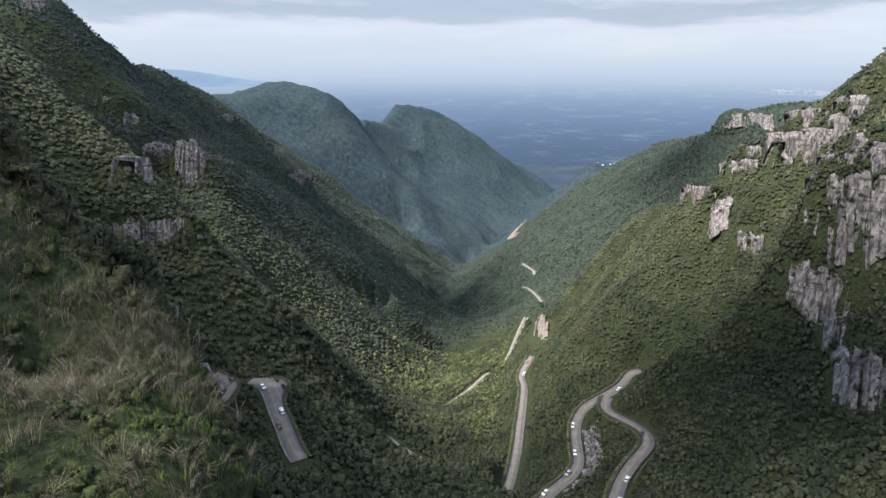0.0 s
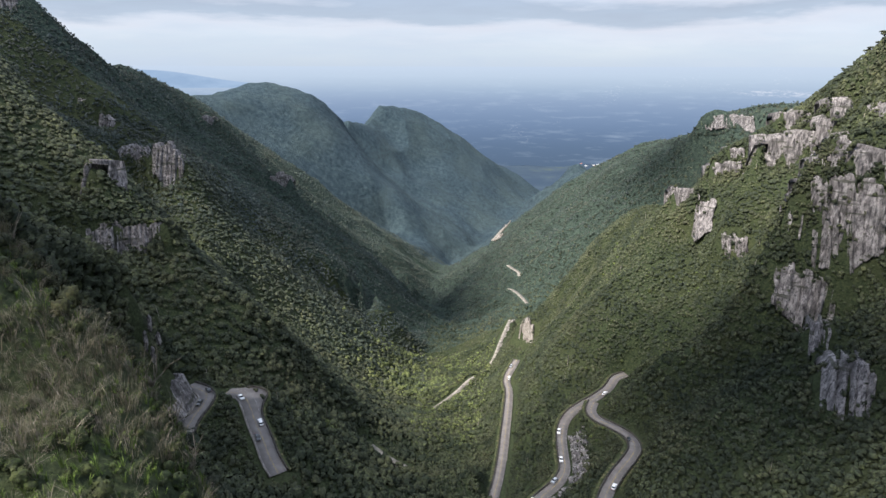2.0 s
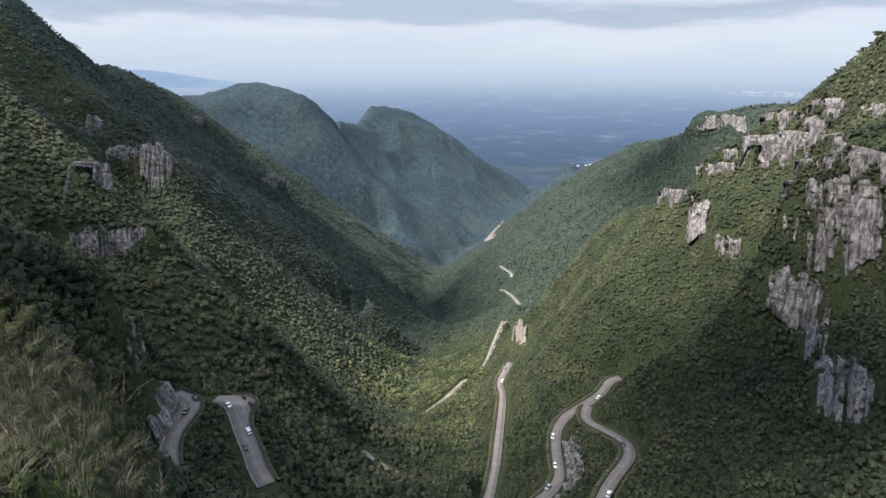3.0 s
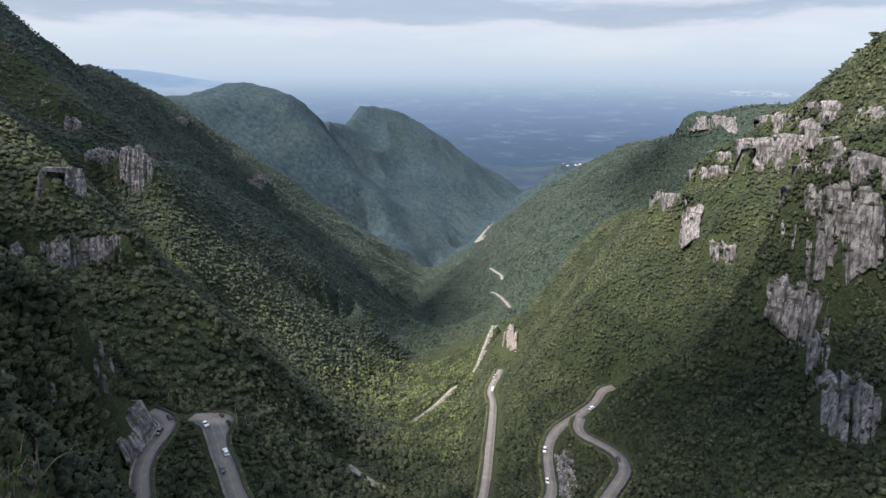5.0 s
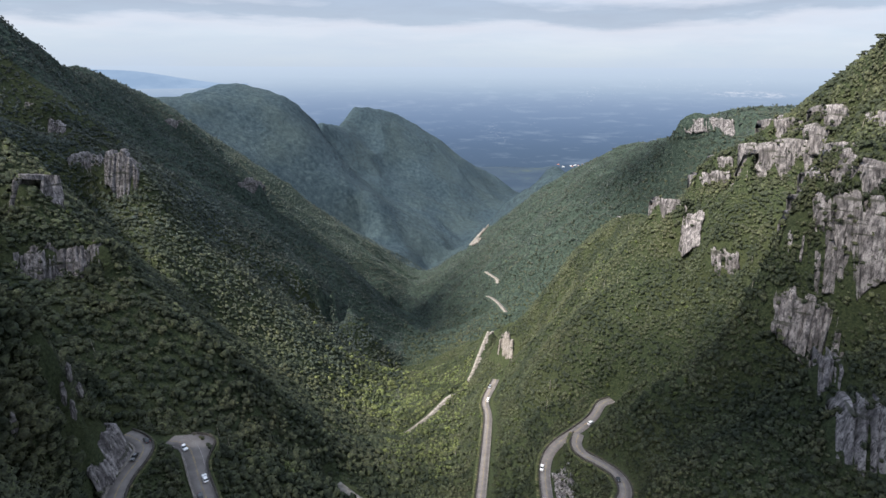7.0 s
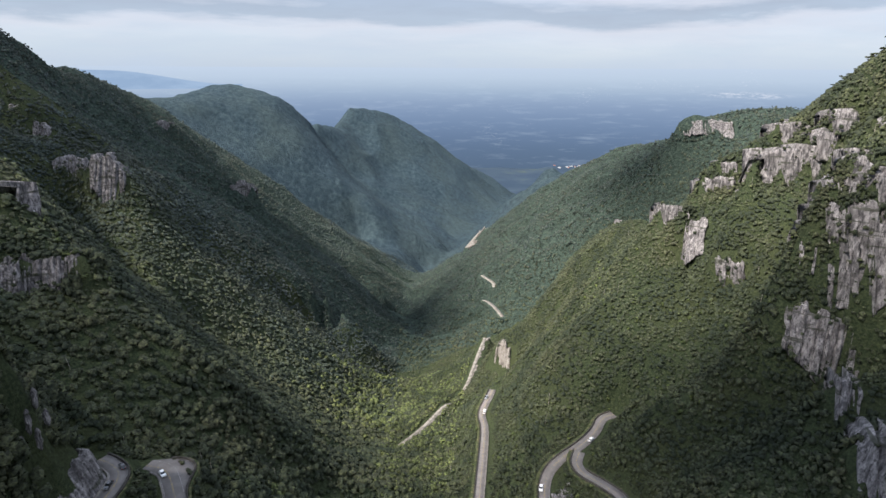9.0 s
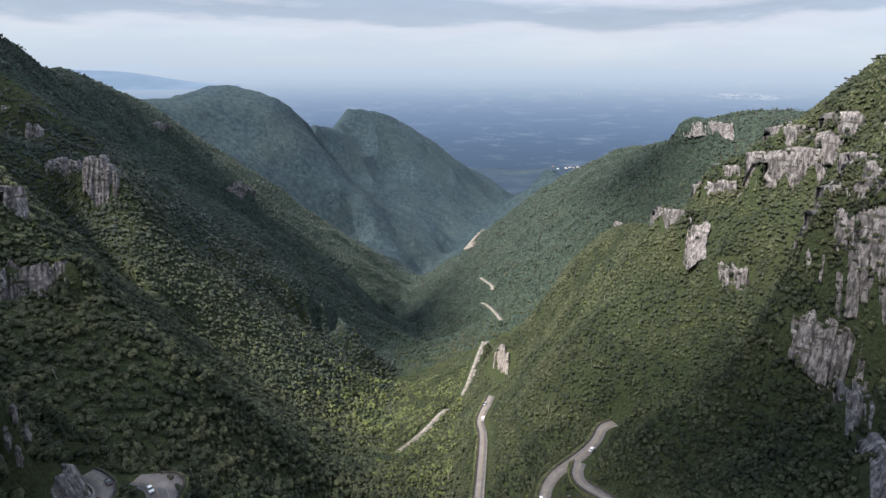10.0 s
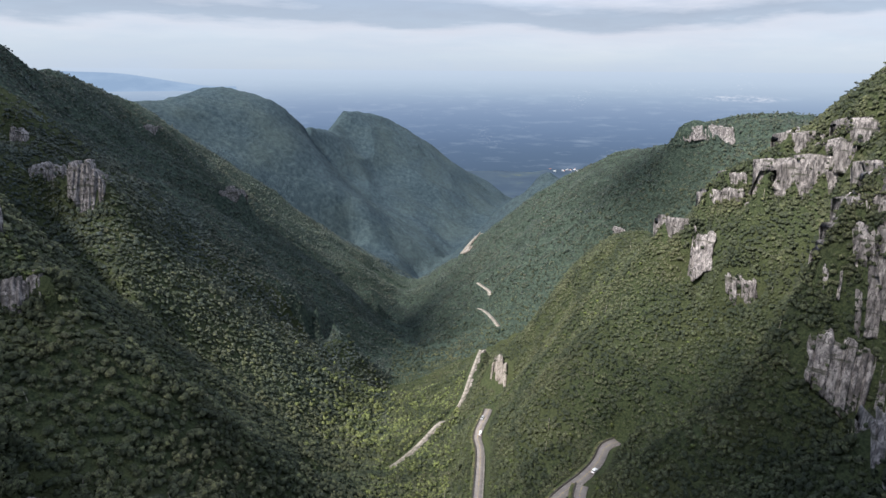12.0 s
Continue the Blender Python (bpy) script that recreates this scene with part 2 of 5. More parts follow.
    c = k.mix(k.ramp(spots, (0.50, (0, 0, 0)), (0.64, (0.85, 0.85, 0.85))), c, k.mix(0.7, c, (0.05, 0.046, 0.045)))
    c = k.mix(k.ramp(seam, (0.36, (0.8, 0.8, 0.8)), (0.41, (0, 0, 0))), c, (0.04, 0.042, 0.03))
    m["rock"] = k.colour(c).bump(fine, 0.7, 0.5).m
    k = Mat("pale_rock", rough=0.92, spec=0.2)
    c = k.ramp(k.noise(0.3, 6, 0.65, (1, 1, 0.35)), (0.36, (0.10, 0.088, 0.076)), (0.48, (0.20, 0.182, 0.163)), (0.66, (0.28, 0.262, 0.24)))
    c = k.mix(k.ramp(k.noise(1.2, 5, 0.75, (1, 1, 0.25)), (0.40, (0.8, 0.8, 0.8)), (0.50, (0, 0, 0))), c, (0.075, 0.066, 0.058))
    m["pale_rock"] = k.colour(c).bump(k.noise(0.8, 5), 0.6, 0.6).m
    k = Mat("asphalt", rough=0.85, spec=0.3)
    c = k.ramp(k.noise(0.25, 6), (0.38, (0.131, 0.118, 0.110)), (0.55, (0.168, 0.151, 0.141)), (0.7, (0.20, 0.188, 0.176)))
    m["asphalt"] = k.colour(k.mix(k.math("MULTIPLY", k.noise(3.0, 3), 0.4), c, (0.10, 0.094, 0.09))).bump(k.noise(8, 3), 0.2, 0.02).m
    k = Mat("pale_concrete", rough=0.9, spec=0.2)
    m["concrete"] = k.colour(k.ramp(k.noise(0.3, 5), (0.38, (0.11, 0.10, 0.085)), (0.62, (0.25, 0.23, 0.20)))).m
    k = Mat("stained_wall", rough=0.9, spec=0.2)
    m["wall"] = k.colour(k.ramp(k.noise(0.9, 5), (0.35, (0.022, 0.020, 0.018)), (0.65, (0.075, 0.068, 0.06)))).m
    k = Mat("road_paint", rough=0.7)
    m["yellow"] = k.colour(k.ramp(k.noise(1.2, 4), (0.42, (0.17, 0.15, 0.11)), (0.6, (0.34, 0.25, 0.09)))).m
    k = Mat("white_paint", rough=0.7)
    m["white_line"] = k.colour(k.ramp(k.noise(1.2, 4), (0.45, (0.17, 0.16, 0.15)), (0.65, (0.42, 0.40, 0.38)))).m
    k = Mat("verge_grass", rough=0.95, spec=0.1)
    m["verge"] = k.colour(k.ramp(k.noise(0.6, 5), (0.40, (0.035, 0.046, 0.02)), (0.54, (0.065, 0.070, 0.034)), (0.70, (0.15, 0.132, 0.075)))).bump(k.noise(1.5, 4), 0.5, 0.4).m
    k = Mat("dry_grass", rough=0.85, spec=0.1)
    tone = k.math("ADD", k.math("MULTIPLY", k.island(), 0.6), k.math("MULTIPLY", k.noise(0.15, 4), 0.4))
    m["grass"] = k.colour(k.ramp(tone, (0.15, (0.040, 0.048, 0.021)), (0.42, (0.085, 0.082, 0.048)), (0.62, (0.145, 0.127, 0.095)), (0.85, (0.26, 0.225, 0.19)))).m
    k = Mat("green_grass", rough=0.85, spec=0.1)
    tone = k.math("ADD", k.math("MULTIPLY", k.island(), 0.6), k.math("MULTIPLY", k.noise(0.15, 4), 0.4))
    m["green_grass"] = k.colour(k.ramp(tone, (0.15, (0.030, 0.05, 0.014)), (0.5, (0.075, 0.115, 0.024)), (0.85, (0.15, 0.20, 0.05)))).m
    k = Mat("bark", rough=0.9, spec=0.1)
    m["bark"] = k.colour(k.ramp(k.noise(2, 4, 0.6, (1, 1, 0.3)), (0.35, (0.06, 0.05, 0.04)), (0.65, (0.20, 0.18, 0.15)))).m
    k = Mat("pale_bark", rough=0.9, spec=0.1)
    m["pale_bark"] = k.colour(k.ramp(k.noise(1.5, 4, 0.6, (1, 1, 0.3)), (0.35, (0.16, 0.14, 0.12)), (0.65, (0.38, 0.35, 0.31)))).m
    return m


MAT = make_materials()

# ---- terrain ----
LINES = {}


def crest(name, *points):
    """A named line of the relief (crest, gully, cliff edge), in metres."""
    LINES[name] = np.array(points, float)


crest("near_slope_edge", (-70, 95, 693), (-64, 92, 675), (-54, 88, 667), (-44, 80, 660), (-35, 76, 658), (-25, 62, 656), (-18, 50, 657))
crest("near_slope_face", (-41, 52, 668), (-28, 45, 672), (-25, 46, 666), (-25, 53, 665), (-30, 38, 668), (-21, 40, 666))
crest("spur1_crest", (-431, 600, 717), (-342, 520, 694), (-255, 430, 662), (-206, 385, 646), (-166, 345, 617), (-149, 330, 614))
crest("spur1_low", (-140, 322, 595), (-112, 316, 577), (-93, 315, 563), (-69, 330, 524), (-46, 360, 481), (-28, 400, 441))
crest("spur1_face", (-239, 330, 644), (-205, 330, 634), (-160, 290, 590), (-144, 240, 578), (-126, 255, 571))
crest("spur2_crest", (-369, 600, 653), (-306, 585, 627), (-254, 572, 634), (-231, 566, 618), (-206, 556, 576), (-151, 575, 513), (-120, 620, 456), (-66, 660, 395), (-14, 680, 353))
crest("gully12", (-301, 520, 579), (-224, 500, 560), (-181, 470, 526), (-140, 480, 492), (-87, 509, 440), (-48, 528, 398))
crest("ridge_left", (-485, 760, 779), (-453, 800, 737), (-445, 850, 715), (-456, 950, 695), (-494, 1120, 661), (-517, 1300, 632))
crest("spur3_crest", (-395, 800, 653), (-358, 860, 611), (-288, 910, 564), (-240, 930, 526), (-185, 980, 449), (-112, 1020, 375), (-50, 1010, 318))
crest("gully23", (-207, 879, 509), (-169, 882, 469), (-128, 876, 439), (-87, 875, 405), (-45, 874, 365), (-2, 855, 330))
crest("spur4_crest", (-487, 1250, 624), (-394, 1350, 533), (-262, 1400, 433), (-112, 1450, 307), (28, 1400, 232))
crest("valley", (-52, 400, 438), (-18, 462, 407), (-22, 530, 390), (-7, 621, 366), (10, 700, 347), (28, 830, 318), (26, 930, 287), (22, 1040, 262), (16, 1180, 243), (10, 1320, 226), (60, 1500, 206), (186, 1700, 202), (331, 2100, 215), (468, 2450, 210))
crest("peak1", (-649, 1500, 641), (-610, 1560, 618), (-561, 1680, 626), (-527, 1750, 650), (-489, 1780, 654), (-402, 1770, 637), (-301, 1750, 607), (-262, 1900, 538), (-222, 2060, 530))
crest("peak2", (-222, 2060, 530), (-193, 2200, 557), (-156, 2250, 582), (-68, 2435, 500), (46, 2491, 445), (190, 2516, 368), (337, 2509, 289), (468, 2474, 213))
crest("peak1_rib", (-356, 1650, 584), (-238, 1600, 455), (-105, 1570, 337), (30, 1500, 245))
crest("peak2_rib", (-156, 2150, 500), (-70, 2050, 385), (60, 1960, 300), (230, 2000, 240))
crest("peak_gully", (-267, 1930, 522), (-190, 1870, 415), (-50, 1780, 305), (114, 1650, 240))
crest("ridge_far_right", (108, 1350, 273), (202, 1438, 324), (282, 1550, 365), (375, 1600, 412), (412, 1600, 455), (434, 1560, 416), (411, 1250, 517), (410, 1080, 566), (414, 1000, 573), (413, 900, 606), (409, 830, 635), (439, 800, 657), (476, 760, 655))
crest("slope_far_right", (373, 800, 570), (318, 850, 512), (218, 955, 432), (257, 930, 475), (147, 951, 375), (145, 791, 374), (137, 900, 353))
crest("far_right_foot", (318, 640, 533), (280, 660, 494), (244, 720, 446), (180, 740, 387))
crest("spur_right_crest", (93, 507, 464), (110, 517, 481), (121, 533, 492), (131, 543, 500), (149, 564, 510), (165, 583, 517), (187, 590, 531), (208, 593, 539), (224, 585, 551), (217, 527, 572), (196, 452, 595), (185, 418, 606), (186, 407, 617), (193, 398, 626), (198, 392, 636), (204, 391, 644), (211, 393, 652), (223, 390, 661), (236, 383, 671), (247, 391, 677))
crest("skyline_right", (272, 410, 687), (262, 370, 701), (260, 350, 711), (249, 330, 715))
crest("spur_right_face", (129, 379, 558), (154, 365, 568), (179, 379, 585), (179, 359, 584), (173, 316, 570), (178, 307, 584), (211, 333, 633), (213, 368, 643))
crest("near_right", (120, 272, 557), (136, 267, 569), (142, 245, 565), (150, 232, 576), (111, 201, 572), (125, 177, 580), (149, 202, 600), (138, 173, 597))
crest("hill_foot", (68, 302, 494), (67, 274, 495))
crest("cliffR1_top", (170, 258, 645), (176, 250, 652), (188, 236, 650))
crest("cliffR1_foot", (168, 252, 619), (178, 244, 620), (188, 230, 630))
crest("cliffR2_top", (158, 254, 613), (171, 246, 612), (184, 238, 605))
crest("cliffR2_foot", (157, 250, 603), (171, 240, 591), (181, 232, 593))
crest("cliffR4_top", (138, 185, 600), (142, 179, 605), (145, 169, 608))
crest("cliffR4_foot", (133, 176, 590), (137, 168, 592), (139, 159, 596))
crest("cliffL1_top", (-262, 571, 627), (-249, 571, 631), (-237, 569, 623), (-230, 566, 615))
crest("cliffL1_foot", (-260, 563, 611), (-248, 559, 597), (-235, 558, 596), (-228, 560, 602))
crest("cliffL2_top", (-197, 320, 614), (-165, 330, 615), (-149, 333, 614))
crest("cliffL2_foot", (-196, 312, 593), (-162, 324, 604), (-147, 328, 599))
crest("roadL_upper", (-85, 183, 560), (-90, 193, 561), (-95, 204, 562), (-96, 215, 563), (-94, 224, 564), (-95, 232, 564), (-102, 239, 563), (-108, 243, 562))
crest("roadL_lower", (-91, 242, 559), (-83, 239, 560), (-78, 232, 560), (-73, 222, 558), (-66, 210, 556), (-62, 202, 554), (-56, 193, 553))
crest("roadR_upper", (64, 181, 536), (68, 191, 535), (75, 206, 532), (83, 217, 532), (92, 227, 532), (97, 234, 532), (101, 253, 525), (96, 266, 522), (90, 274, 521), (89, 282, 521), (93, 289, 522))
crest("roadR_lower", (124, 326, 518), (116, 323, 518), (109, 311, 518), (98, 299, 519), (82, 288, 518), (76, 284, 514), (72, 274, 511), (69, 255, 512), (68, 245, 512), (62, 235, 512), (53, 228, 511), (45, 219, 511), (36, 215, 506))
crest("roadM", (74, 438, 469), (71, 429, 470), (64, 415, 469), (61, 406, 467), (62, 393, 468), (56, 359, 473), (50, 327, 479), (45, 301, 480), (40, 277, 484), (34, 255, 487))
crest("roadLow", (98, 640, 414), (81, 590, 412), (68, 545, 411), (52, 510, 412), (43, 500, 419), (26, 470, 420), (11, 452, 419), (0, 442, 418))
crest("roadF2", (134, 905, 351), (140, 880, 357), (142, 820, 370), (145, 790, 372))
crest("roadF1", (139, 960, 373), (145, 945, 372), (153, 920, 374), (150, 900, 374))
crest("roadF3", (218, 1430, 326), (197, 1400, 327), (169, 1330, 326), (148, 1280, 322))
crest("roadS", (-35, 309, 481), (-23, 297, 480), (-13, 288, 481))
crest("scar", (96, 520, 467), (86, 505, 458), (88, 498, 452))
crest("near_drop", (-58, 108, 635), (-48, 103, 612), (-36, 94, 598), (-26, 87, 590), (-16, 74, 582), (-9, 58, 580), (-4, 44, 590), (4, 22, 610))
crest("gully_spur1", (-126, 388, 532), (-98, 382, 511), (-79, 382, 496), (-55, 398, 462), (-34, 428, 430), (-18, 452, 410))
crest("gully_spur1_high", (-302, 595, 604), (-215, 510, 566), (-170, 470, 545), (-135, 432, 522), (-112, 415, 512))
crest("gully_spur2", (-217, 638, 566), (-192, 628, 524), (-137, 647, 461), (-106, 692, 404), (-52, 732, 343))
crest("gully_spur3", (-274, 1010, 502), (-226, 1030, 464), (-171, 1080, 387), (-98, 1140, 285), (-17, 1110, 223))
crest("gully_spur4", (-487, 1360, 564), (-394, 1460, 473), (-262, 1510, 373), (-112, 1560, 247))
crest("gully_right", (126, 591, 419), (149, 616, 438), (185, 655, 455), (233, 664, 477), (246, 596, 510), (217, 486, 544), (226, 465, 564))
crest("behind_peaks", (-700, 1900, 480), (-480, 2050, 470), (-330, 2050, 430), (-250, 2350, 380), (-150, 2500, 380), (0, 2600, 300), (200, 2650, 220))
crest("behind_left", (-620, 900, 590), (-640, 1100, 560), (-680, 1300, 500), (-640, 760, 660))
crest("cliffW_top", (180, 382, 612), (185, 378, 616), (191, 374, 616))
crest("cliffW_foot", (175, 372, 594), (180, 370, 598), (187, 366, 603))
crest("cliffV_top", (182, 351, 603), (188, 344, 604), (195, 336, 602))
crest("cliffV_foot", (181, 344, 596), (187, 336, 593), (192, 331, 594))
crest("cliffR3_top", (148, 209, 604), (151, 206, 607), (153, 202, 607))
crest("cliffR3_foot", (144, 201, 594), (147, 198, 594), (148, 195, 596))
crest("cliffF_top", (380, 816, 633), (406, 806, 639), (444, 796, 635))
crest("cliffF_foot", (377, 806, 625), (403, 796, 626), (441, 786, 620))
crest("cliffL3_top", (-378, 668, 667), (-360, 664, 666))
crest("cliffL3_foot", (-376, 662, 658), (-358, 658, 658))
crest("cliffL4_top", (-351, 655, 653), (-329, 648, 645))
crest("cliffL4_foot", (-349, 649, 641), (-329, 642, 632))
crest("cliffS_top", (87, 512, 462), (93, 508, 474), (100, 500, 467))
crest("cliffS_foot", (82, 506, 448), (90, 496, 449), (97, 488, 456))
crest("rockL_top", (-104, 208, 571), (-106, 217, 573), (-106, 226, 574), (-106, 235, 572))
crest("rockL_foot", (-100, 206, 562), (-99, 215, 564), (-99, 224, 565), (-100, 230, 565))
crest("spur_right_fold", (60, 302, 495), (66, 319, 498), (74, 338, 498), (81, 356, 514), (92, 373, 521), (106, 393, 526), (119, 406, 533), (130, 410, 544), (139, 408, 555))
crest("spur_right_flank", (84, 330, 511), (96, 354, 525), (105, 336, 520), (103, 362, 538), (122, 328, 527), (135, 340, 545), (154, 335, 556))
crest("spur2b_crest", (-204, 777, 524), (-169, 728, 504), (-139, 701, 484), (-109, 697, 464), (-84, 710, 437), (-58, 717, 406), (-35, 697, 382))
crest("gully2b", (-199, 662, 530), (-168, 651, 500), (-141, 657, 467), (-106, 666, 431), (-75, 673, 398))
crest("buttress", (-116, 179, 640), (-116, 191, 637), (-114, 203, 632), (-108, 212, 623), (-105, 216, 617), (-101, 216, 608), (-99, 213, 595), (-97, 215, 582))
crest("buttress_back", (-138, 222, 607), (-135, 235, 602), (-128, 245, 593), (-124, 249, 587), (-119, 249, 578), (-118, 247, 565))
crest("buttress_face", (-112, 193, 615), (-105, 184, 605), (-104, 200, 594), (-105, 175, 595))
crest("gully_cliffR", (160, 284, 571), (172, 299, 577), (181, 307, 588), (191, 314, 598), (201, 319, 609), (212, 325, 622), (222, 336, 638), (230, 339, 651))
crest("outer", (-200, -60, 770), (-60, -120, 705), (60, -120, 690), (150, 0, 690), (250, 100, 740), (330, 250, 755), (400, 400, 745), (-120, 0, 730), (-140, 80, 725), (-260, 150, 770), (-420, 300, 800), (-640, 520, 800), (-900, 900, 620), (-900, 1500, 450), (560, 620, 650), (620, 900, 600), (800, 1300, 430), (900, 2300, 200), (700, 2500, 170), (-900, 2600, 260), (-300, 2750, 200), (200, 2750, 150), (0, 20, 630), (10, 70, 590), (10, 120, 560), (-20, 180, 535), (40, 160, 545), (30, 260, 500))
crest("outcrop0_top", (208, 363, 660), (223, 351, 663), (237, 339, 663))
crest("outcrop0_foot", (209, 360, 643), (225, 348, 644), (238, 336, 648))
crest("outcrop1_top", (226, 376, 672), (229, 370, 674), (232, 363, 673))
crest("outcrop1_foot", (227, 374, 659), (230, 368, 659), (232, 360, 662))
crest("outcrop2_top", (228, 354, 670), (229, 344, 672), (230, 335, 672))
crest("outcrop2_foot", (228, 351, 661), (229, 342, 661), (229, 332, 664))
crest("outcrop3_top", (232, 345, 682), (233, 335, 684), (234, 328, 683))
crest("outcrop3_foot", (232, 342, 673), (233, 332, 673), (234, 325, 675))
crest("outcrop4_top", (175, 268, 661), (178, 256, 664), (186, 252, 663))
crest("outcrop4_foot", (174, 265, 654), (177, 253, 655), (185, 249, 657))
crest("outcrop5_top", (181, 249, 665), (186, 246, 667), (190, 242, 666))
crest("outcrop5_foot", (182, 246, 650), (188, 243, 650), (191, 239, 652))
crest("outcrop6_top", (229, 312, 681), (228, 301, 683), (226, 289, 682))
crest("outcrop6_foot", (228, 309, 676), (227, 298, 676), (224, 286, 678))
crest("outcrop7_top", (203, 395, 648), (207, 391, 649), (210, 388, 648))
crest("outcrop7_foot", (203, 392, 640), (206, 388, 639), (210, 385, 642))
crest("outcrop8_top", (194, 397, 637), (199, 388, 640), (207, 383, 639))
crest("outcrop8_foot", (193, 394, 627), (200, 386, 627), (207, 380, 630))
crest("outcrop9_top", (177, 410, 616), (180, 398, 619), (183, 387, 620))
crest("outcrop9_foot", (177, 407, 603), (181, 395, 604), (183, 384, 609))
crest("outcrop10_top", (205, 377, 634), (208, 372, 636), (213, 368, 635))
crest("outcrop10_foot", (204, 374, 627), (208, 369, 627), (212, 365, 630))
crest("outcrop11_top", (171, 260, 653), (173, 257, 654), (175, 254, 654))
crest("outcrop11_foot", (171, 257, 641), (173, 254, 641), (175, 251, 643))
crest("outcrop12_top", (219, 312, 666), (217, 300, 668), (215, 288, 668))
crest("outcrop12_foot", (219, 309, 658), (217, 297, 659), (214, 285, 662))
crest("outcrop17_top", (-246, 923, 534), (-234, 935, 535), (-223, 947, 528))
crest("outcrop17_foot", (-247, 920, 511), (-236, 932, 505), (-225, 944, 507))
crest("outcrop18_top", (308, 825, 496), (313, 818, 500), (318, 810, 498))
crest("outcrop18_foot", (308, 822, 483), (313, 815, 482), (318, 807, 489))
crest("outcrop20_top", (-375, 1001, 621), (-368, 1013, 622), (-362, 1025, 617))
crest("outcrop20_foot", (-376, 998, 605), (-370, 1010, 601), (-362, 1022, 604))
crest("outcrop21_top", (-195, 345, 646), (-192, 346, 646), (-191, 349, 644))
crest("outcrop21_foot", (-199, 342, 619), (-196, 344, 618), (-194, 346, 619))
crest("outcrop40_top", (166, 263, 636), (168, 261, 637), (171, 258, 637))
crest("outcrop40_foot", (165, 260, 631), (168, 258, 631), (169, 255, 632))
crest("outcrop41_top", (181, 262, 669), (183, 260, 671), (185, 257, 670))
crest("outcrop41_foot", (180, 259, 663), (183, 257, 663), (184, 254, 665))
crest("outcrop30_top", (-201, 315, 613), (-197, 317, 614), (-193, 317, 611))
crest("outcrop30_foot", (-199, 306, 598), (-195, 308, 595), (-192, 311, 597))
crest("outcrop31_top", (-178, 323, 615), (-176, 324, 616), (-173, 323, 615))
crest("outcrop31_foot", (-177, 315, 600), (-174, 315, 598), (-172, 316, 600))
crest("cliffT_top", (-472, 704, 768), (-454, 715, 771), (-437, 726, 770))
crest("cliffT_foot", (-469, 698, 756), (-451, 710, 757), (-434, 721, 754))
crest("cliffL5_top", (-303, 590, 623), (-287, 590, 627), (-270, 585, 624))
crest("cliffL5_foot", (-300, 583, 614), (-285, 582, 610), (-268, 577, 612))
crest("wall_right", (62, 1046, 302), (112, 1200, 300), (160, 1400, 284))
crest("wall_left", (-30, 1120, 290), (-81, 1316, 303))


def lattice(ix, iy, seed):
    h = (ix.astype(np.int64) * 374761393 + iy.astype(np.int64) * 668265263 + seed * 974711) & 0x7FFFFFFF
    h = ((h ^ (h >> 13)) * 1274126177) & 0x7FFFFFFF
    return ((h ^ (h >> 16)) & 0xFFFF) / 65535.0


def value_noise(x, y, seed=0):
    ix, iy = np.floor(x), np.floor(y)
    fx, fy = x - ix, y - iy
    fx, fy = fx * fx * (3 - 2 * fx), fy * fy * (3 - 2 * fy)
    a, b = lattice(ix, iy, seed), lattice(ix + 1, iy, seed)
    c, d = lattice(ix, iy + 1, seed), lattice(ix + 1, iy + 1, seed)
    return (a * (1 - fx) + b * fx) * (1 - fy) + (c * (1 - fx) + d * fx) * fy


def fractal(x, y, octaves=4, seed=0):
    total, amp, norm = 0.0, 1.0, 0.0
    for o in range(octaves):
        total = total + amp * (value_noise(x * 2 ** o, y * 2 ** o, seed + o) - 0.5)
        norm += amp
        amp *= 0.5
    return total / norm * 2


def along(points, step):
    """Points spread evenly along a polyline."""
    seg = np.linalg.norm(np.diff(points, axis=0), axis=1)
    s = np.concatenate(([0], np.cumsum(seg)))
    t = np.linspace(0, s[-1], max(2, int(s[-1] / step) + 1))
    return np.stack([np.interp(t, s, points[:, i]) for i in range(points.shape[1])], 1)


def smooth_line(points, step, rounds=2):
    p = np.array(points, float)
    for _ in range(rounds):
        q = [p[0]]
        for a, b in zip(p[:-1], p[1:]):
            q += [a * 0.75 + b * 0.25, a * 0.25 + b * 0.75]
        p = np.array(q + [p[-1]])
    return along(p, step)


PALE = ("cliffS",)
CLIFFS = sorted(k[:-4] for k in LINES if k.endswith("_top"))
ROADS = {k: smooth_line(v, 2.0) for k, v in LINES.items() if k.startswith("road")}


def relief_knots():
    knots = []
    for name, pts in LINES.items():
        if name == "outer":
            knots.append(pts)
        else:
            knots.append(along(pts, max(9.0, 0.035 * pts[:, 1].mean())))
    k = np.concatenate(knots)
    _, first = np.unique(np.round(k[:, :2] / 3.0), axis=0, return_index=True)
    return k[np.sort(first)]


KNOTS = relief_knots()


def relief_weights():
    d = np.linalg.norm(KNOTS[:, None, :2] - KNOTS[None, :, :2], axis=2)
    n = len(KNOTS)
    a = np.zeros((n + 1, n + 1))
    a[:n, :n] = -d - np.eye(n) * 0.6
    a[n, :n] = a[:n, n] = 1
    return np.linalg.solve(a, np.concatenate((KNOTS[:, 2], [0])))


WEIGHTS = relief_weights()


def step01(v, lo, hi):
    t = np.clip((v - lo) / (hi - lo), 0, 1)
    return t * t * (3 - 2 * t)


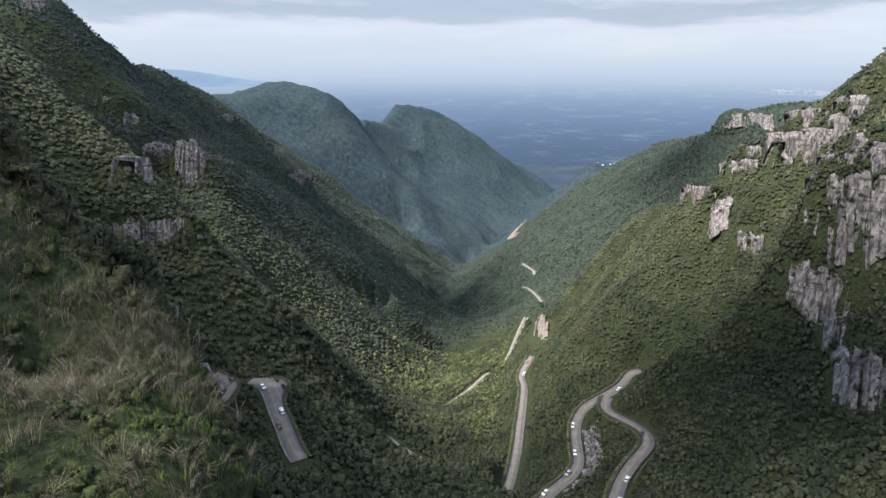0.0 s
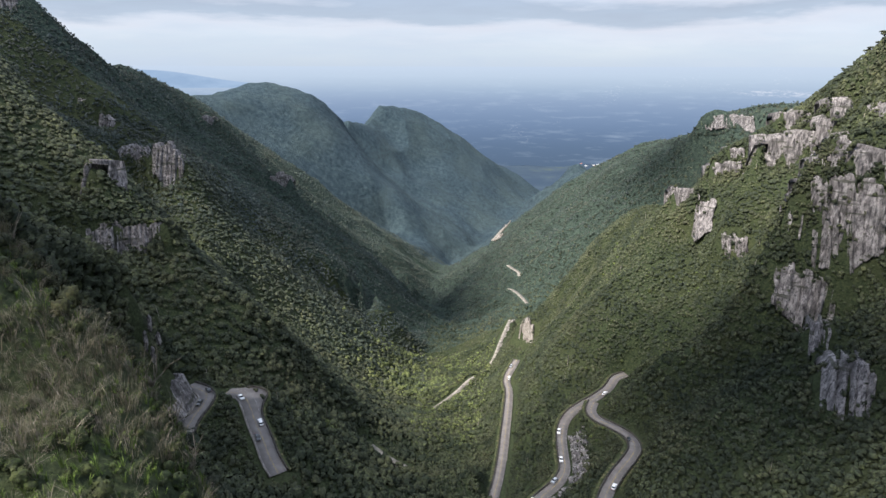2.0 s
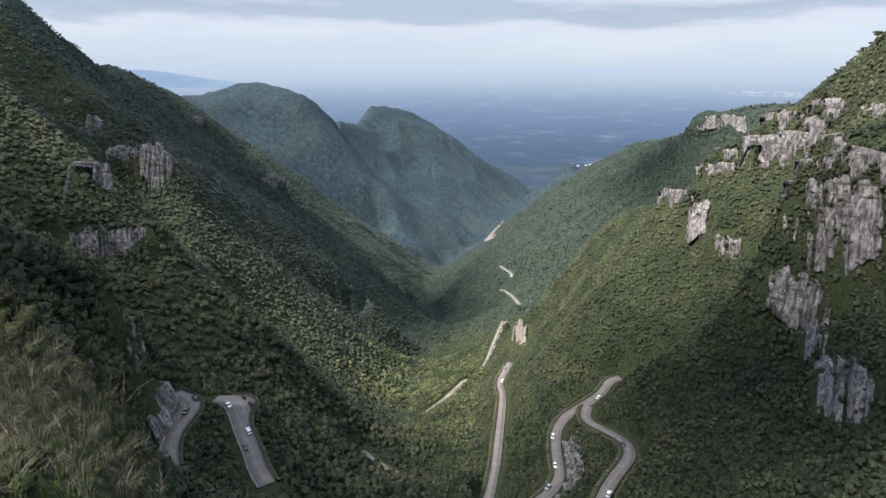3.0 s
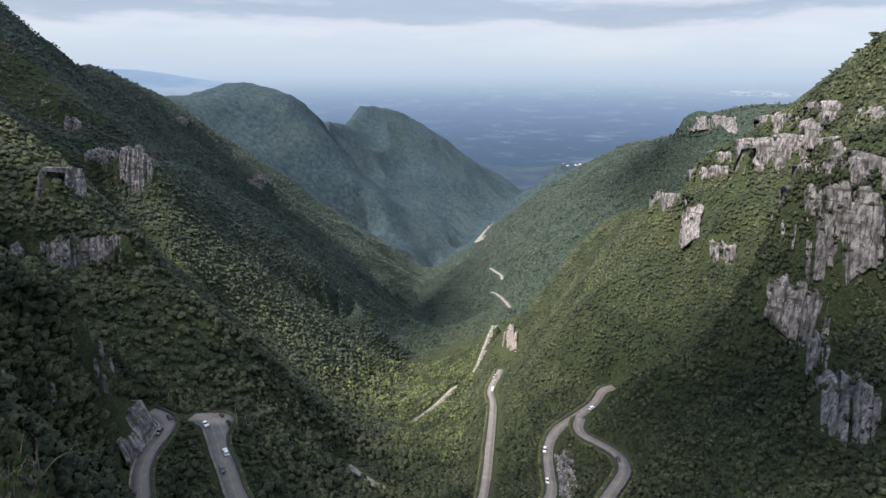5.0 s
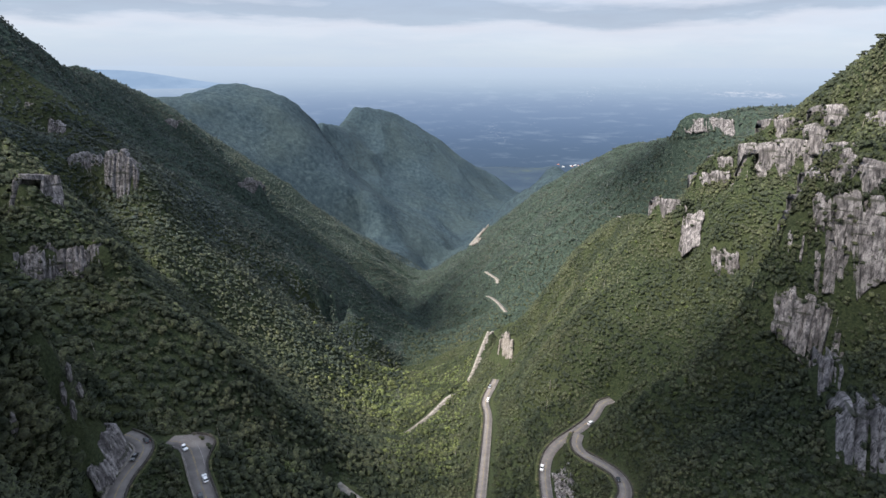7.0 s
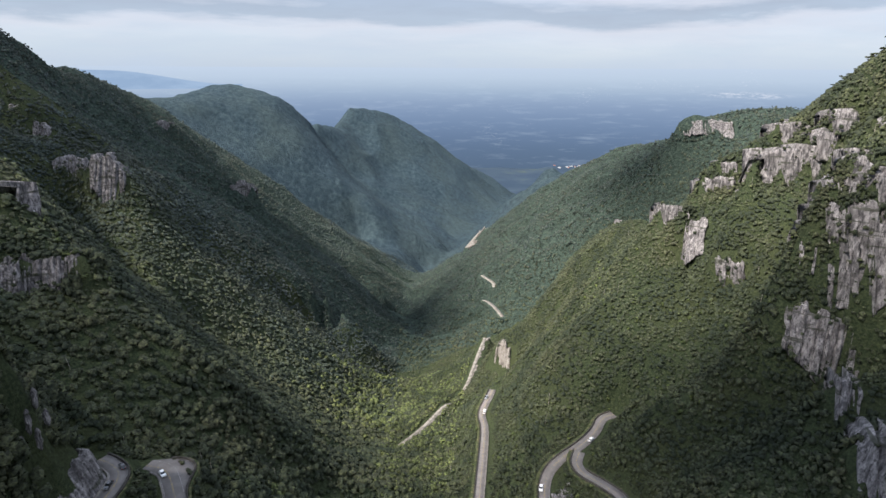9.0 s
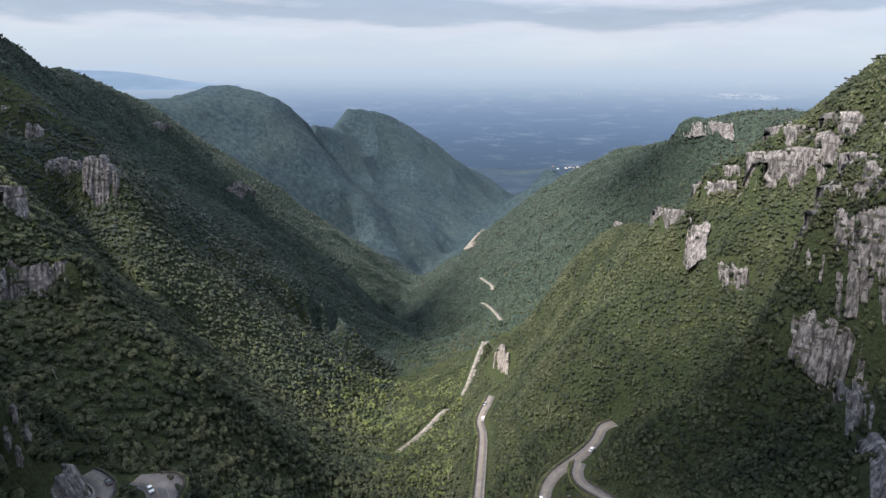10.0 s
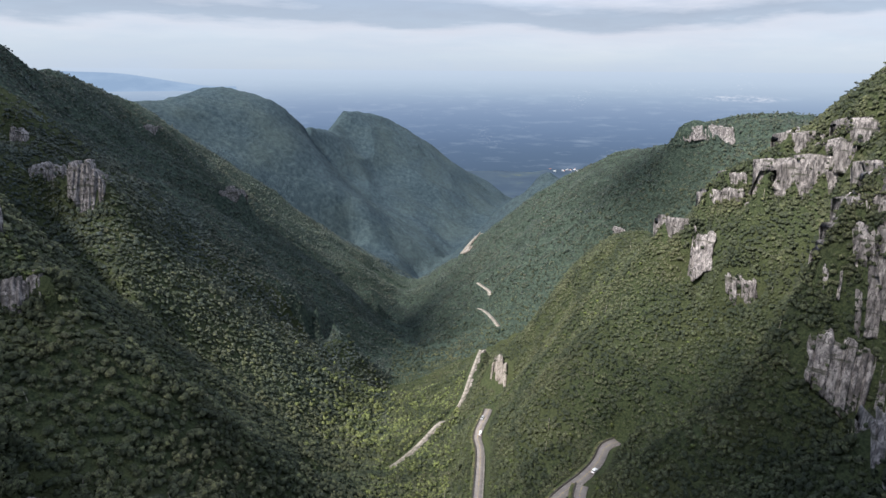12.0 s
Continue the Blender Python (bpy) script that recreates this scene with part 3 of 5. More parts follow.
def road_gap(x, y):
    """Distance to the nearest road's centre line and the height of the road there."""
    best, z = np.full(x.shape, 1e9), np.zeros(x.shape)
    for pts in ROADS.values():
        near = (x > pts[:, 0].min() - 40) & (x < pts[:, 0].max() + 40) & (y > pts[:, 1].min() - 40) & (y < pts[:, 1].max() + 40)
        if not near.any():
            continue
        d = np.hypot(x[near][:, None] - pts[None, :, 0], y[near][:, None] - pts[None, :, 1])
        i = d.argmin(1)
        dm = d[np.arange(len(i)), i]
        better = dm < best[near]
        idx = np.flatnonzero(near)[better]
        best[idx], z[idx] = dm[better], pts[i[better], 2]
    return best, z


def height(x, y):
    """The height of the ground."""
    x, y = np.asarray(x, float).ravel(), np.asarray(y, float).ravel()
    z = np.empty(len(x))
    for s in range(0, len(x), 20000):
        e = s + 20000
        dx = x[s:e, None].astype(np.float32) - KNOTS[None, :, 0].astype(np.float32)
        dy = y[s:e, None].astype(np.float32) - KNOTS[None, :, 1].astype(np.float32)
        z[s:e] = -np.sqrt(dx * dx + dy * dy) @ WEIGHTS[:-1].astype(np.float32) + WEIGHTS[-1]
    far = np.clip(y / 1500, 0.08, 0.6)
    z += fractal(x / 90, y / 90, 4, 3) * 13 * far + fractal(x / 22, y / 22, 3, 9) * 3.0 * np.clip(far * 2, 0.2, 1)
    long = np.where(y > 1350, 170.0, 75.0)
    rib = 1 - np.abs(fractal((y + 0.35 * np.abs(x)) / long, x / 260, 3, 21)) * 2.2
    z += (rib - 0.6) * 19 * step01(np.hypot(x, y), 250, 700) * np.clip(y / 900, 0.5, 1.0)
    # small ravines that run down the sunlit slope
    where = step01(x, 15, 45) * (1 - step01(x, 140, 170)) * step01(y, 240, 290) * (1 - step01(y, 560, 640))
    z -= np.clip(1 - np.abs(fractal((y - 0.35 * x) / 34, (x + 0.3 * y) / 110, 3, 27)) * 3.0, -0.5, 1) * 5.0 * where
    side = np.maximum(step01(np.abs(x), 900, 1600), step01(-y, 80, 500))
    z = z * (1 - side) + (780 - 0.25 * np.clip(y - 300, 0, 2000) + fractal(x / 300, y / 300, 4, 5) * 60) * side
    plain = step01(y, 2450, 2950)
    z = z * (1 - plain) + (150 + fractal(x / 250, y / 250, 4, 7) * 16) * plain
    gap, rz = road_gap(x, y)
    bench = 1 - step01(gap, 4.6, 11)
    return z * (1 - bench) + (rz - 0.5) * bench


def sheet(name, xs, ys, material):
    gx, gy = np.meshgrid(xs, ys)
    z = height(gx, gy)
    v = np.stack((gx.ravel(), gy.ravel(), z), 1)
    nx, ny = len(xs), len(ys)
    i = np.arange(nx * ny).reshape(ny, nx)
    f = np.stack((i[:-1, :-1].ravel(), i[:-1, 1:].ravel(), i[1:, 1:].ravel(), i[1:, :-1].ravel()), 1)
    return mesh_of(name, v, f, material, smooth=True)


def mesh_of(name, v, f, material, parent=None, smooth=False):
    """An object from arrays of vertices and of faces that all have the same number of corners."""
    me = bpy.data.meshes.new(name)
    v, f = np.asarray(v, np.float32), np.asarray(f, np.int32)
    n, c = f.shape
    me.vertices.add(len(v))
    me.vertices.foreach_set("co", v.ravel())
    me.loops.add(n * c)
    me.loops.foreach_set("vertex_index", f.ravel())
    me.polygons.add(n)
    me.polygons.foreach_set("loop_start", np.arange(0, n * c, c, dtype=np.int32))
    me.polygons.foreach_set("loop_total", np.full(n, c, np.int32))
    if smooth:
        me.polygons.foreach_set("use_smooth", np.ones(n, bool))
    me.update(calc_edges=True)
    me.validate()
    me.materials.append(material)
    ob = new(name, me)
    ob.parent = parent
    return ob


def spread(breaks):
    """Coordinates with the given spacing in each stretch: (end, step), from the first end on."""
    out = [breaks[0][0]]
    for end, step in breaks[1:]:
        n = max(1, round((end - out[-1]) / step))
        out += list(np.linspace(out[-1], end, n + 1)[1:])
    return np.array(out)


xs = spread([(-4600, 0), (-1700, 290), (-800, 45), (-420, 10), (-200, 5), (260, 3.4), (480, 7), (900, 20), (1700, 50), (4600, 290)])
ys = spread([(-1600, 0), (-300, 130), (-40, 13), (30, 5), (120, 3.2), (520, 3.4), (760, 5), (1200, 9), (2500, 13), (2700, 28), (3500, 60)])
ground = tagged(sheet("ground", xs, ys, MAT["ground"]), "steep forested mountainsides falling into a deep valley", "ground", kind="structure")
# Farther rows take materials with haze put into their colour.
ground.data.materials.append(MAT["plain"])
ground.data.materials.append(MAT["ground_far_hazed"])
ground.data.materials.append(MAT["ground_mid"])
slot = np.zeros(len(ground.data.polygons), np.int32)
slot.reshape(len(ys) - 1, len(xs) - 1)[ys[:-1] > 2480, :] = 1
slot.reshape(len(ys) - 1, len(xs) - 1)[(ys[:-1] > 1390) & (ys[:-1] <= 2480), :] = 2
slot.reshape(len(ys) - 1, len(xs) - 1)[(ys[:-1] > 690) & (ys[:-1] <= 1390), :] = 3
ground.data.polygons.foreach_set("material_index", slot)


def make_backdrop():
    """The hazy lowland and the sky's edge far beyond the valley, rising to the eye's horizon."""
    az, rs = np.linspace(-105, 105, 211), np.linspace(0, 1, 60)
    a, r = np.meshgrid(np.radians(az), rs)
    rad = 3350 + 1450 * r
    z = 120 + 585 * r ** 1.35
    v = np.stack((np.sin(a) * rad, np.cos(a) * rad, z), 2).reshape(-1, 3)
    nx, ny = len(az), len(rs)
    i = np.arange(nx * ny).reshape(ny, nx)
    f = np.stack((i[:-1, :-1].ravel(), i[:-1, 1:].ravel(), i[1:, 1:].ravel(), i[1:, :-1].ravel()), 1)
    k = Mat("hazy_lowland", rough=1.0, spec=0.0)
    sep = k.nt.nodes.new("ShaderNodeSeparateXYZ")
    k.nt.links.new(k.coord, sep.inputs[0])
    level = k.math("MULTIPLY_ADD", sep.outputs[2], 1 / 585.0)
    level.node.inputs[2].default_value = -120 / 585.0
    # Haze is painted into the glowing colour, paler towards the horizon.
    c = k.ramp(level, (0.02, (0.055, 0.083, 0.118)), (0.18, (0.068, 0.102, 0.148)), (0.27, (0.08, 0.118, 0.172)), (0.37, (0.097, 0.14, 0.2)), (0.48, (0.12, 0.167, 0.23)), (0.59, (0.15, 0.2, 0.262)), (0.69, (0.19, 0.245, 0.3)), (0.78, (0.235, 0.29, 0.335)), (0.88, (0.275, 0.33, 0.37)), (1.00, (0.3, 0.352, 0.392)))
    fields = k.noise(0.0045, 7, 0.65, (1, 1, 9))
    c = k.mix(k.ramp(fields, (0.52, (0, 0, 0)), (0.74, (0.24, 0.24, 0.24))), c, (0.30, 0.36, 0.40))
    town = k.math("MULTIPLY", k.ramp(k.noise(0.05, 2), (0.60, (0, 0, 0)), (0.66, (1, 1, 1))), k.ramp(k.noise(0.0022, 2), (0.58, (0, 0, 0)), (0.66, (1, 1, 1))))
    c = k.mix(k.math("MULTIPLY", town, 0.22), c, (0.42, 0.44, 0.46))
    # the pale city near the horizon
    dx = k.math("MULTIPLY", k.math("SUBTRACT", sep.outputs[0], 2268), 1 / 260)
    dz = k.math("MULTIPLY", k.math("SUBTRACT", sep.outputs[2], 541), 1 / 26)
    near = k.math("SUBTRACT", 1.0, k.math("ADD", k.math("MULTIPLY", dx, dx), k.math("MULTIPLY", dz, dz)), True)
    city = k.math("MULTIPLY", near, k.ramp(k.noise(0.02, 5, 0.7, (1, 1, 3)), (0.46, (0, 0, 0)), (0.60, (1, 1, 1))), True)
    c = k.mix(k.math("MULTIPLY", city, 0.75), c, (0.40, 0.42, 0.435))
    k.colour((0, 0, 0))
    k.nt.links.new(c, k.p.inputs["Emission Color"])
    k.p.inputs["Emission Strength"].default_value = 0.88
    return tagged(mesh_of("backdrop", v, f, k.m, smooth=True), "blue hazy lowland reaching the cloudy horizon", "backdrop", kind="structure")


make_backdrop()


def make_far_range():
    """The ranges at the lowland's edge, in a glowing haze blue."""
    az = np.radians(np.linspace(-60, -14, 120))
    rise = 664 + 62 * step01(-np.degrees(az), 16, 42) * (0.75 + 0.5 * fractal(np.degrees(az) / 6, az * 0, 4, 61)) - 75 * step01(np.degrees(az), -24, -15)
    rows = [np.stack((np.sin(az) * r, np.cos(az) * r, z), 1) for r, z in ((4500, az * 0 + 560), (4560, rise), (4640, az * 0 + 560))]
    n = len(az)
    f = [(r * n + i, r * n + i + 1, (r + 1) * n + i + 1, (r + 1) * n + i) for r in range(2) for i in range(n - 1)]
    k = Mat("hazed_range", rough=1.0, spec=0.0)
    # The blue of the air is painted into the emission.
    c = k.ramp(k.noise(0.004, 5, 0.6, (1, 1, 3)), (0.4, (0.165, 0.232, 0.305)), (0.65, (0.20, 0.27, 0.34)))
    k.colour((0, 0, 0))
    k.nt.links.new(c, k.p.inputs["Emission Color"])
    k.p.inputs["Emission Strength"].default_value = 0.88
    return tagged(mesh_of("backdrop", np.concatenate(rows), np.array(f), k.m, smooth=True), "mountain range on the far horizon, glowing in pale haze blue", "backdrop", kind="structure")


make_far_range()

# ---- forest ----


def crown_shapes(count, sprays, seed, flat=0.75, rings=3, sides=7, leaf=0.15):
    """Crowns of unit width: a lobed, uneven dome with loose leaf sprays over it. Each is (corners of triangles, the way each corner faces)."""
    rng = np.random.default_rng(seed)
    shapes = []
    for _ in range(count):
        lobe_a, lobe_e = rng.random(5) * 2 * np.pi, rng.random(5) * 1.3
        lobe = np.stack((np.cos(lobe_e) * np.cos(lobe_a), np.cos(lobe_e) * np.sin(lobe_a), np.sin(lobe_e)), 1)

        def reach(d):
            return 0.70 + 0.42 * np.max(d @ lobe.T, axis=-1) ** 5

        grid = []
        for r in range(rings + 1):
            el = np.pi / 2 - (r / rings) * (np.pi / 2 + 0.25)
            az = (np.arange(sides) + 0.5 * (r % 2) + 0.35 * rng.standard_normal(sides) * (r > 0)) * 2 * np.pi / sides
            d = np.stack((np.cos(el) * np.cos(az), np.cos(el) * np.sin(az), np.full(sides, np.sin(el))), 1)
            grid.append(d)
        d = np.array(grid)
        p = d * np.array([1, 1, flat]) * 0.5 * (reach(d) + 0.13 * rng.standard_normal(d.shape[:2]) * (np.arange(rings + 1) > 0)[:, None])[..., None]
        tri, way = [], []
        for r in range(rings):
            for k in range(sides):
                n = (k + 1) % sides
                tri.append((p[r + 1, k], p[r + 1, n], p[r, k]))
                way.append((d[r + 1, k], d[r + 1, n], d[r, k]))
                if r:
                    tri.append((p[r + 1, n], p[r, n], p[r, k]))
                    way.append((d[r + 1, n], d[r, n], d[r, k]))
        q, face = np.array(tri), np.array(way)
        if sprays:
            k = np.arange(sprays)
            el = np.arcsin(np.clip(1 - (k + 0.5) / sprays * 1.05, -0.05, 1))
            az = k * 2.39996 + rng.random() * 6 + rng.standard_normal(sprays) * 0.4
            d = np.stack((np.cos(el) * np.cos(az), np.cos(el) * np.sin(az), np.sin(el)), 1)
            c = d * np.array([1, 1, flat]) * 0.5 * (reach(d) + 0.07 * rng.standard_normal(sprays))[:, None]
            n = d + rng.standard_normal((sprays, 3)) * 0.5
            n /= np.linalg.norm(n, axis=1, keepdims=True)
            t = np.cross(n, rng.standard_normal((sprays, 3)))
            t /= np.linalg.norm(t, axis=1, keepdims=True)
            s = np.cross(n, t)
            w = leaf * (0.6 + 0.8 * rng.random(sprays))[:, None]
            q = np.concatenate((q, np.stack((c + t * w, c - t * w * 0.45 + s * w * 0.75, c - t * w * 0.5 - s * w * 0.7), 1)))
            face = np.concatenate((face, np.repeat((d + n * 0.35)[:, None, :], 3, 1)))
        face = face / np.linalg.norm(face, axis=2, keepdims=True)
        shapes.append((q.reshape(-1, 3) + [0, 0, 0.16], face.reshape(-1, 3)))
    return shapes


def scatter(name, pos, size, shapes, material, rng, tall=1.0, label="", kind="stuff", category="forest", lie=None):
    """One object that holds a crown or tuft at each place. lie: the way the ground faces there, which the crowns follow."""
    v, nv = [], []
    pick = rng.integers(0, len(shapes), len(pos))
    yaw = rng.random(len(pos)) * 2 * np.pi
    stretch = tall * (0.7 + 0.8 * rng.random(len(pos)))
    for s, shape in enumerate(shapes):
        shape, face = shape if isinstance(shape, tuple) else (shape, None)
        w = pick == s
        c, sn = np.cos(yaw[w])[:, None], np.sin(yaw[w])[:, None]

        def turned(p, up):
            return np.stack((p[None, :, 0] * c - p[None, :, 1] * sn, p[None, :, 0] * sn + p[None, :, 1] * c, p[None, :, 2] * up[:, None]), 2)

        body = turned(shape, stretch[w])
        if lie is not None:
            # the crowns lean out with the slope and close into one canopy
            top = lie[w] * 0.7 + np.array((0, 0, 0.3))
            top /= np.linalg.norm(top, axis=1, keepdims=True)
            side = np.cross((0.0, 1.0, 0.0), top)
            side /= np.linalg.norm(side, axis=1, keepdims=True)
            ahead = np.cross(top, side)
            body = body[:, :, 0:1] * side[:, None, :] + body[:, :, 1:2] * ahead[:, None, :] + body[:, :, 2:3] * top[:, None, :]
        v.append((body * size[w][:, None, None] + pos[w][:, None, :]).reshape(-1, 3))
        if face is not None:
            way = turned(face, np.ones(w.sum()))
            if lie is not None:
                way = way * 0.85 + lie[w][:, None, :] * 0.45
            nv.append((way / np.linalg.norm(way, axis=2, keepdims=True)).reshape(-1, 3))
    v = np.concatenate(v)
    f = np.arange(len(v)).reshape(-1, 3 if nv else 4)
    ob = mesh_of(name, v, f, material, smooth=bool(nv))
    if nv:
        ob.data.normals_split_custom_set_from_vertices(np.concatenate(nv).astype(np.float32))
    return tagged(ob, label, category, kind=kind)


def cliff_gap(x, y):
    """Distance to the nearest rock face."""
    best = np.full(x.shape, 1e9)
    for key in CLIFFS:
        top, foot = LINES[key + "_top"], LINES[key + "_foot"]
        rows = [top, foot] if len(top) != len(foot) else [top + (foot - top) * w for w in (0.0, 0.25, 0.5, 0.75, 1.0)]
        pts = np.concatenate([along(row, 2.5) for row in rows])
        near = (np.abs(x - pts[:, 0].mean()) < 60) & (np.abs(y - pts[:, 1].mean()) < 60)
        if near.any():
            d = np.hypot(x[near][:, None] - pts[None, :, 0], y[near][:, None] - pts[None, :, 1]).min(1)
            best[near] = np.minimum(best[near], d - (2.5 if key in PALE or key == "rockL" else 0.0))
    return best


def places(x0, x1, y0, y1, step, rng, keep=None):
    step *= 0.78
    gx, gy = np.meshgrid(np.arange(x0, x1, step), np.arange(y0, y1, step))
    x, y = gx.ravel() + (rng.random(gx.size) - 0.5) * step * 1.1, gy.ravel() + (rng.random(gx.size) - 0.5) * step * 1.1
    ok = keep(x, y)
    x, y = x[ok], y[ok]
    z = height(x, y)
    e = 3.0
    sx, sy = (height(x + e, y) - z) / e, (height(x, y + e) - z) / e
    # as many crowns to a square metre of steep ground as of flat
    ok = rng.random(len(x)) < np.sqrt(1 + sx ** 2 + sy ** 2) / 2.2
    x, y, z, sx, sy = x[ok], y[ok], z[ok], sx[ok], sy[ok]
    gap, _ = road_gap(x, y)
    ok = (np.hypot(sx, sy) < 7.0) & (gap > 5.6) & (cliff_gap(x, y) > 1.5)
    x, y, z, gap = x[ok], y[ok], z[ok], gap[ok]
    e = 9.0
    zx, zy = height(x + e, y), height(x, y + e)
    lie = np.stack(((z - zx) / e, (z - zy) / e, np.ones(len(x))), 1)
    lie /= np.linalg.norm(lie, axis=1, keepdims=True)
    p = np.stack((x, y, z + 0.5 + rng.normal(0, 0.45, len(x))), 1)
    # fitted to the view: slopes turned away from the camera's path carry no single crowns
    ok = ((np.array((6, 40, 702)) - p) * lie).sum(1) > -0.06 * np.linalg.norm(p - (6, 40, 702), axis=1)
    return p[ok], gap[ok], lie[ok]


def on_slope(x, y):
    """The grassy slope beside the path."""
    edge = LINES["near_slope_edge"]
    lim = np.interp(y, edge[::-1, 1], edge[::-1, 0]) + 3
    return (x < lim) & (x > -100) & (y > 18) & (y < 97)


rng = np.random.default_rng(11)


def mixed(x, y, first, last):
    """0, 1, 2: leaf colours with ever more haze put in, from first to last metres down the valley."""
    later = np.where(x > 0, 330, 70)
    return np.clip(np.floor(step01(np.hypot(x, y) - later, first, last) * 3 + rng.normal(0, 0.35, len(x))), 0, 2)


for side, label in ((-1, "dense dark green cloud forest on the shaded slope"), (1, "dense green forest and scrub on the sunlit slope")):
    wedge = lambda x, y: (np.abs(x) < 0.9 * y + 40) & ~on_slope(x, y) & (x * side >= 0)
    # broad crowns on the shaded side, low fine scrub on the sunlit one
    p, gap, lie = places(-320, 320, 40, 350, 2.8 if side < 0 else 2.0, rng, lambda x, y: wedge(x, y) & (np.hypot(x, y) < 345))
    size = (2.3 + 3.4 * rng.random(len(p)) ** 2.2) * (1.0 if side < 0 else 0.64) * np.clip(gap / 11, 0.4, 1)
    scatter("forest", p, size, crown_shapes(16, 34, 5, 0.9, 3, 6, 0.125) if side < 0 else crown_shapes(16, 18, 5, 0.85, 2, 6, 0.17), MAT["leaf"], rng, 0.95, label, lie=lie)
    p, gap, lie = places(-560, 560, 95, 740, 2.45 if side < 0 else 1.8, rng, lambda x, y: wedge(x, y) & (np.hypot(x, y) >= 340) & (np.hypot(x, y) < 740))
    size = (2.5 + 3.2 * rng.random(len(p)) ** 2.5) * (1.0 if side < 0 else 0.66) * np.clip(gap / 11, 0.4, 1)
    haze_band = mixed(p[:, 0], p[:, 1], 300, 760)
    for choice, mat in ((haze_band == 0, "leaf"), (haze_band == 1, "leaf_half_hazed"), (haze_band == 2, "leaf_hazed")):
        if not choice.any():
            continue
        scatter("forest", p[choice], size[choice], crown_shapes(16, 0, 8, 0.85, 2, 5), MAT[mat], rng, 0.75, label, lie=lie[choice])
p, gap, lie = places(-760, 640, 420, 1420, 3.9, rng, lambda x, y: (np.hypot(x, y) >= 730) & (np.abs(x) < 0.68 * y + 60))
size = 3.6 + 3.8 * rng.random(len(p)) ** 2.5
haze_band = mixed(p[:, 0], p[:, 1], 300, 760)
for choice, mat in ((haze_band == 0, "leaf"), (haze_band == 1, "leaf_half_hazed"), (haze_band == 2, "leaf_hazed")):
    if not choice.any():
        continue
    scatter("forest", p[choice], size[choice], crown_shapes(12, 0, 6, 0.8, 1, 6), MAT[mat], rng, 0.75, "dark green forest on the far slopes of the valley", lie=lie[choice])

# trees that cling to the steep buttress over the road and to the spur's rocky side
for x0, x1, y0, y1 in ((-140, -84, 150, 262), (-230, -120, 285, 345)):
    p, gap, lie = places(x0, x1, y0, y1, 1.5, rng, lambda x, y: np.hypot(x, y) < 420)
    pick = lie[:, 2] < 0.55
    p, lie = p[pick], lie[pick]
    scatter("forest", p, 1.8 + 2.8 * rng.random(len(p)) ** 2, crown_shapes(16, 40, 25, 1.2, 3, 6, 0.13), MAT["leaf"], rng, 1.2, "dark shaggy trees clinging to the steep rocky buttress", lie=lie)

VILLAGE = (985, 3380)
# pale bare trunks standing in the forest
spots = np.stack((rng.uniform(-230, 230, 1500), rng.uniform(130, 480, 1500)), 1)
spots = spots[(np.abs(spots[:, 0]) > 30) & (road_gap(spots[:, 0], spots[:, 1])[0] > 9)][:70]
base = np.column_stack((spots, height(spots[:, 0], spots[:, 1])))
tall, thick = 3.5 + 4 * rng.random(len(base)), 0.09 + 0.10 * rng.random(len(base))
tip = base + np.column_stack((rng.standard_normal((len(base), 2)) * 0.5, tall))
ring = np.array(((1, 0), (0, 1), (-1, 0), (0, -1)))
low = base[:, None, :] + np.concatenate((ring[None] * thick[:, None, None], np.zeros((len(base), 4, 1))), 2)
top = tip[:, None, :] + np.concatenate((ring[None] * thick[:, None, None] * 0.5, np.zeros((len(base), 4, 1))), 2)
v = np.concatenate((low, top), 1).reshape(-1, 3)
quad = np.array([(i, (i + 1) % 4, 4 + (i + 1) % 4, 4 + i) for i in range(4)])
tagged(mesh_of("bare_trunks", v, (quad[None] + (np.arange(len(base)) * 8)[:, None, None]).reshape(-1, 4), MAT["pale_bark"]), "pale bare tree trunks showing between the crowns", "tree trunks", kind="stuff")

# crowns on the spur's crest, by the lay-by and on the valley floor, coloured as if sunlit
crown_line = along(LINES["spur1_crest"], 3.0)
pick = crown_line[rng.integers(0, len(crown_line), 120)][:, :2] + rng.standard_normal((120, 2)) * [7, 6] + [3, -4]
layby = np.array((-60, 262)) + rng.standard_normal((46, 2)) * [9, 7]
floor = np.array((-30, 565)) + rng.standard_normal((620, 2)) * [22, 55]
slope = np.stack((rng.uniform(45, 175, 420), rng.uniform(250, 470, 420)), 1)
slope = slope[cliff_gap(slope[:, 0], slope[:, 1]) > 2]
bank = np.stack((rng.uniform(-12, 78, 2400), rng.uniform(330, 640, 2400)), 1)
bank = bank[np.abs(bank[:, 0] - 10 - 0.16 * (bank[:, 1] - 400)) < 34]
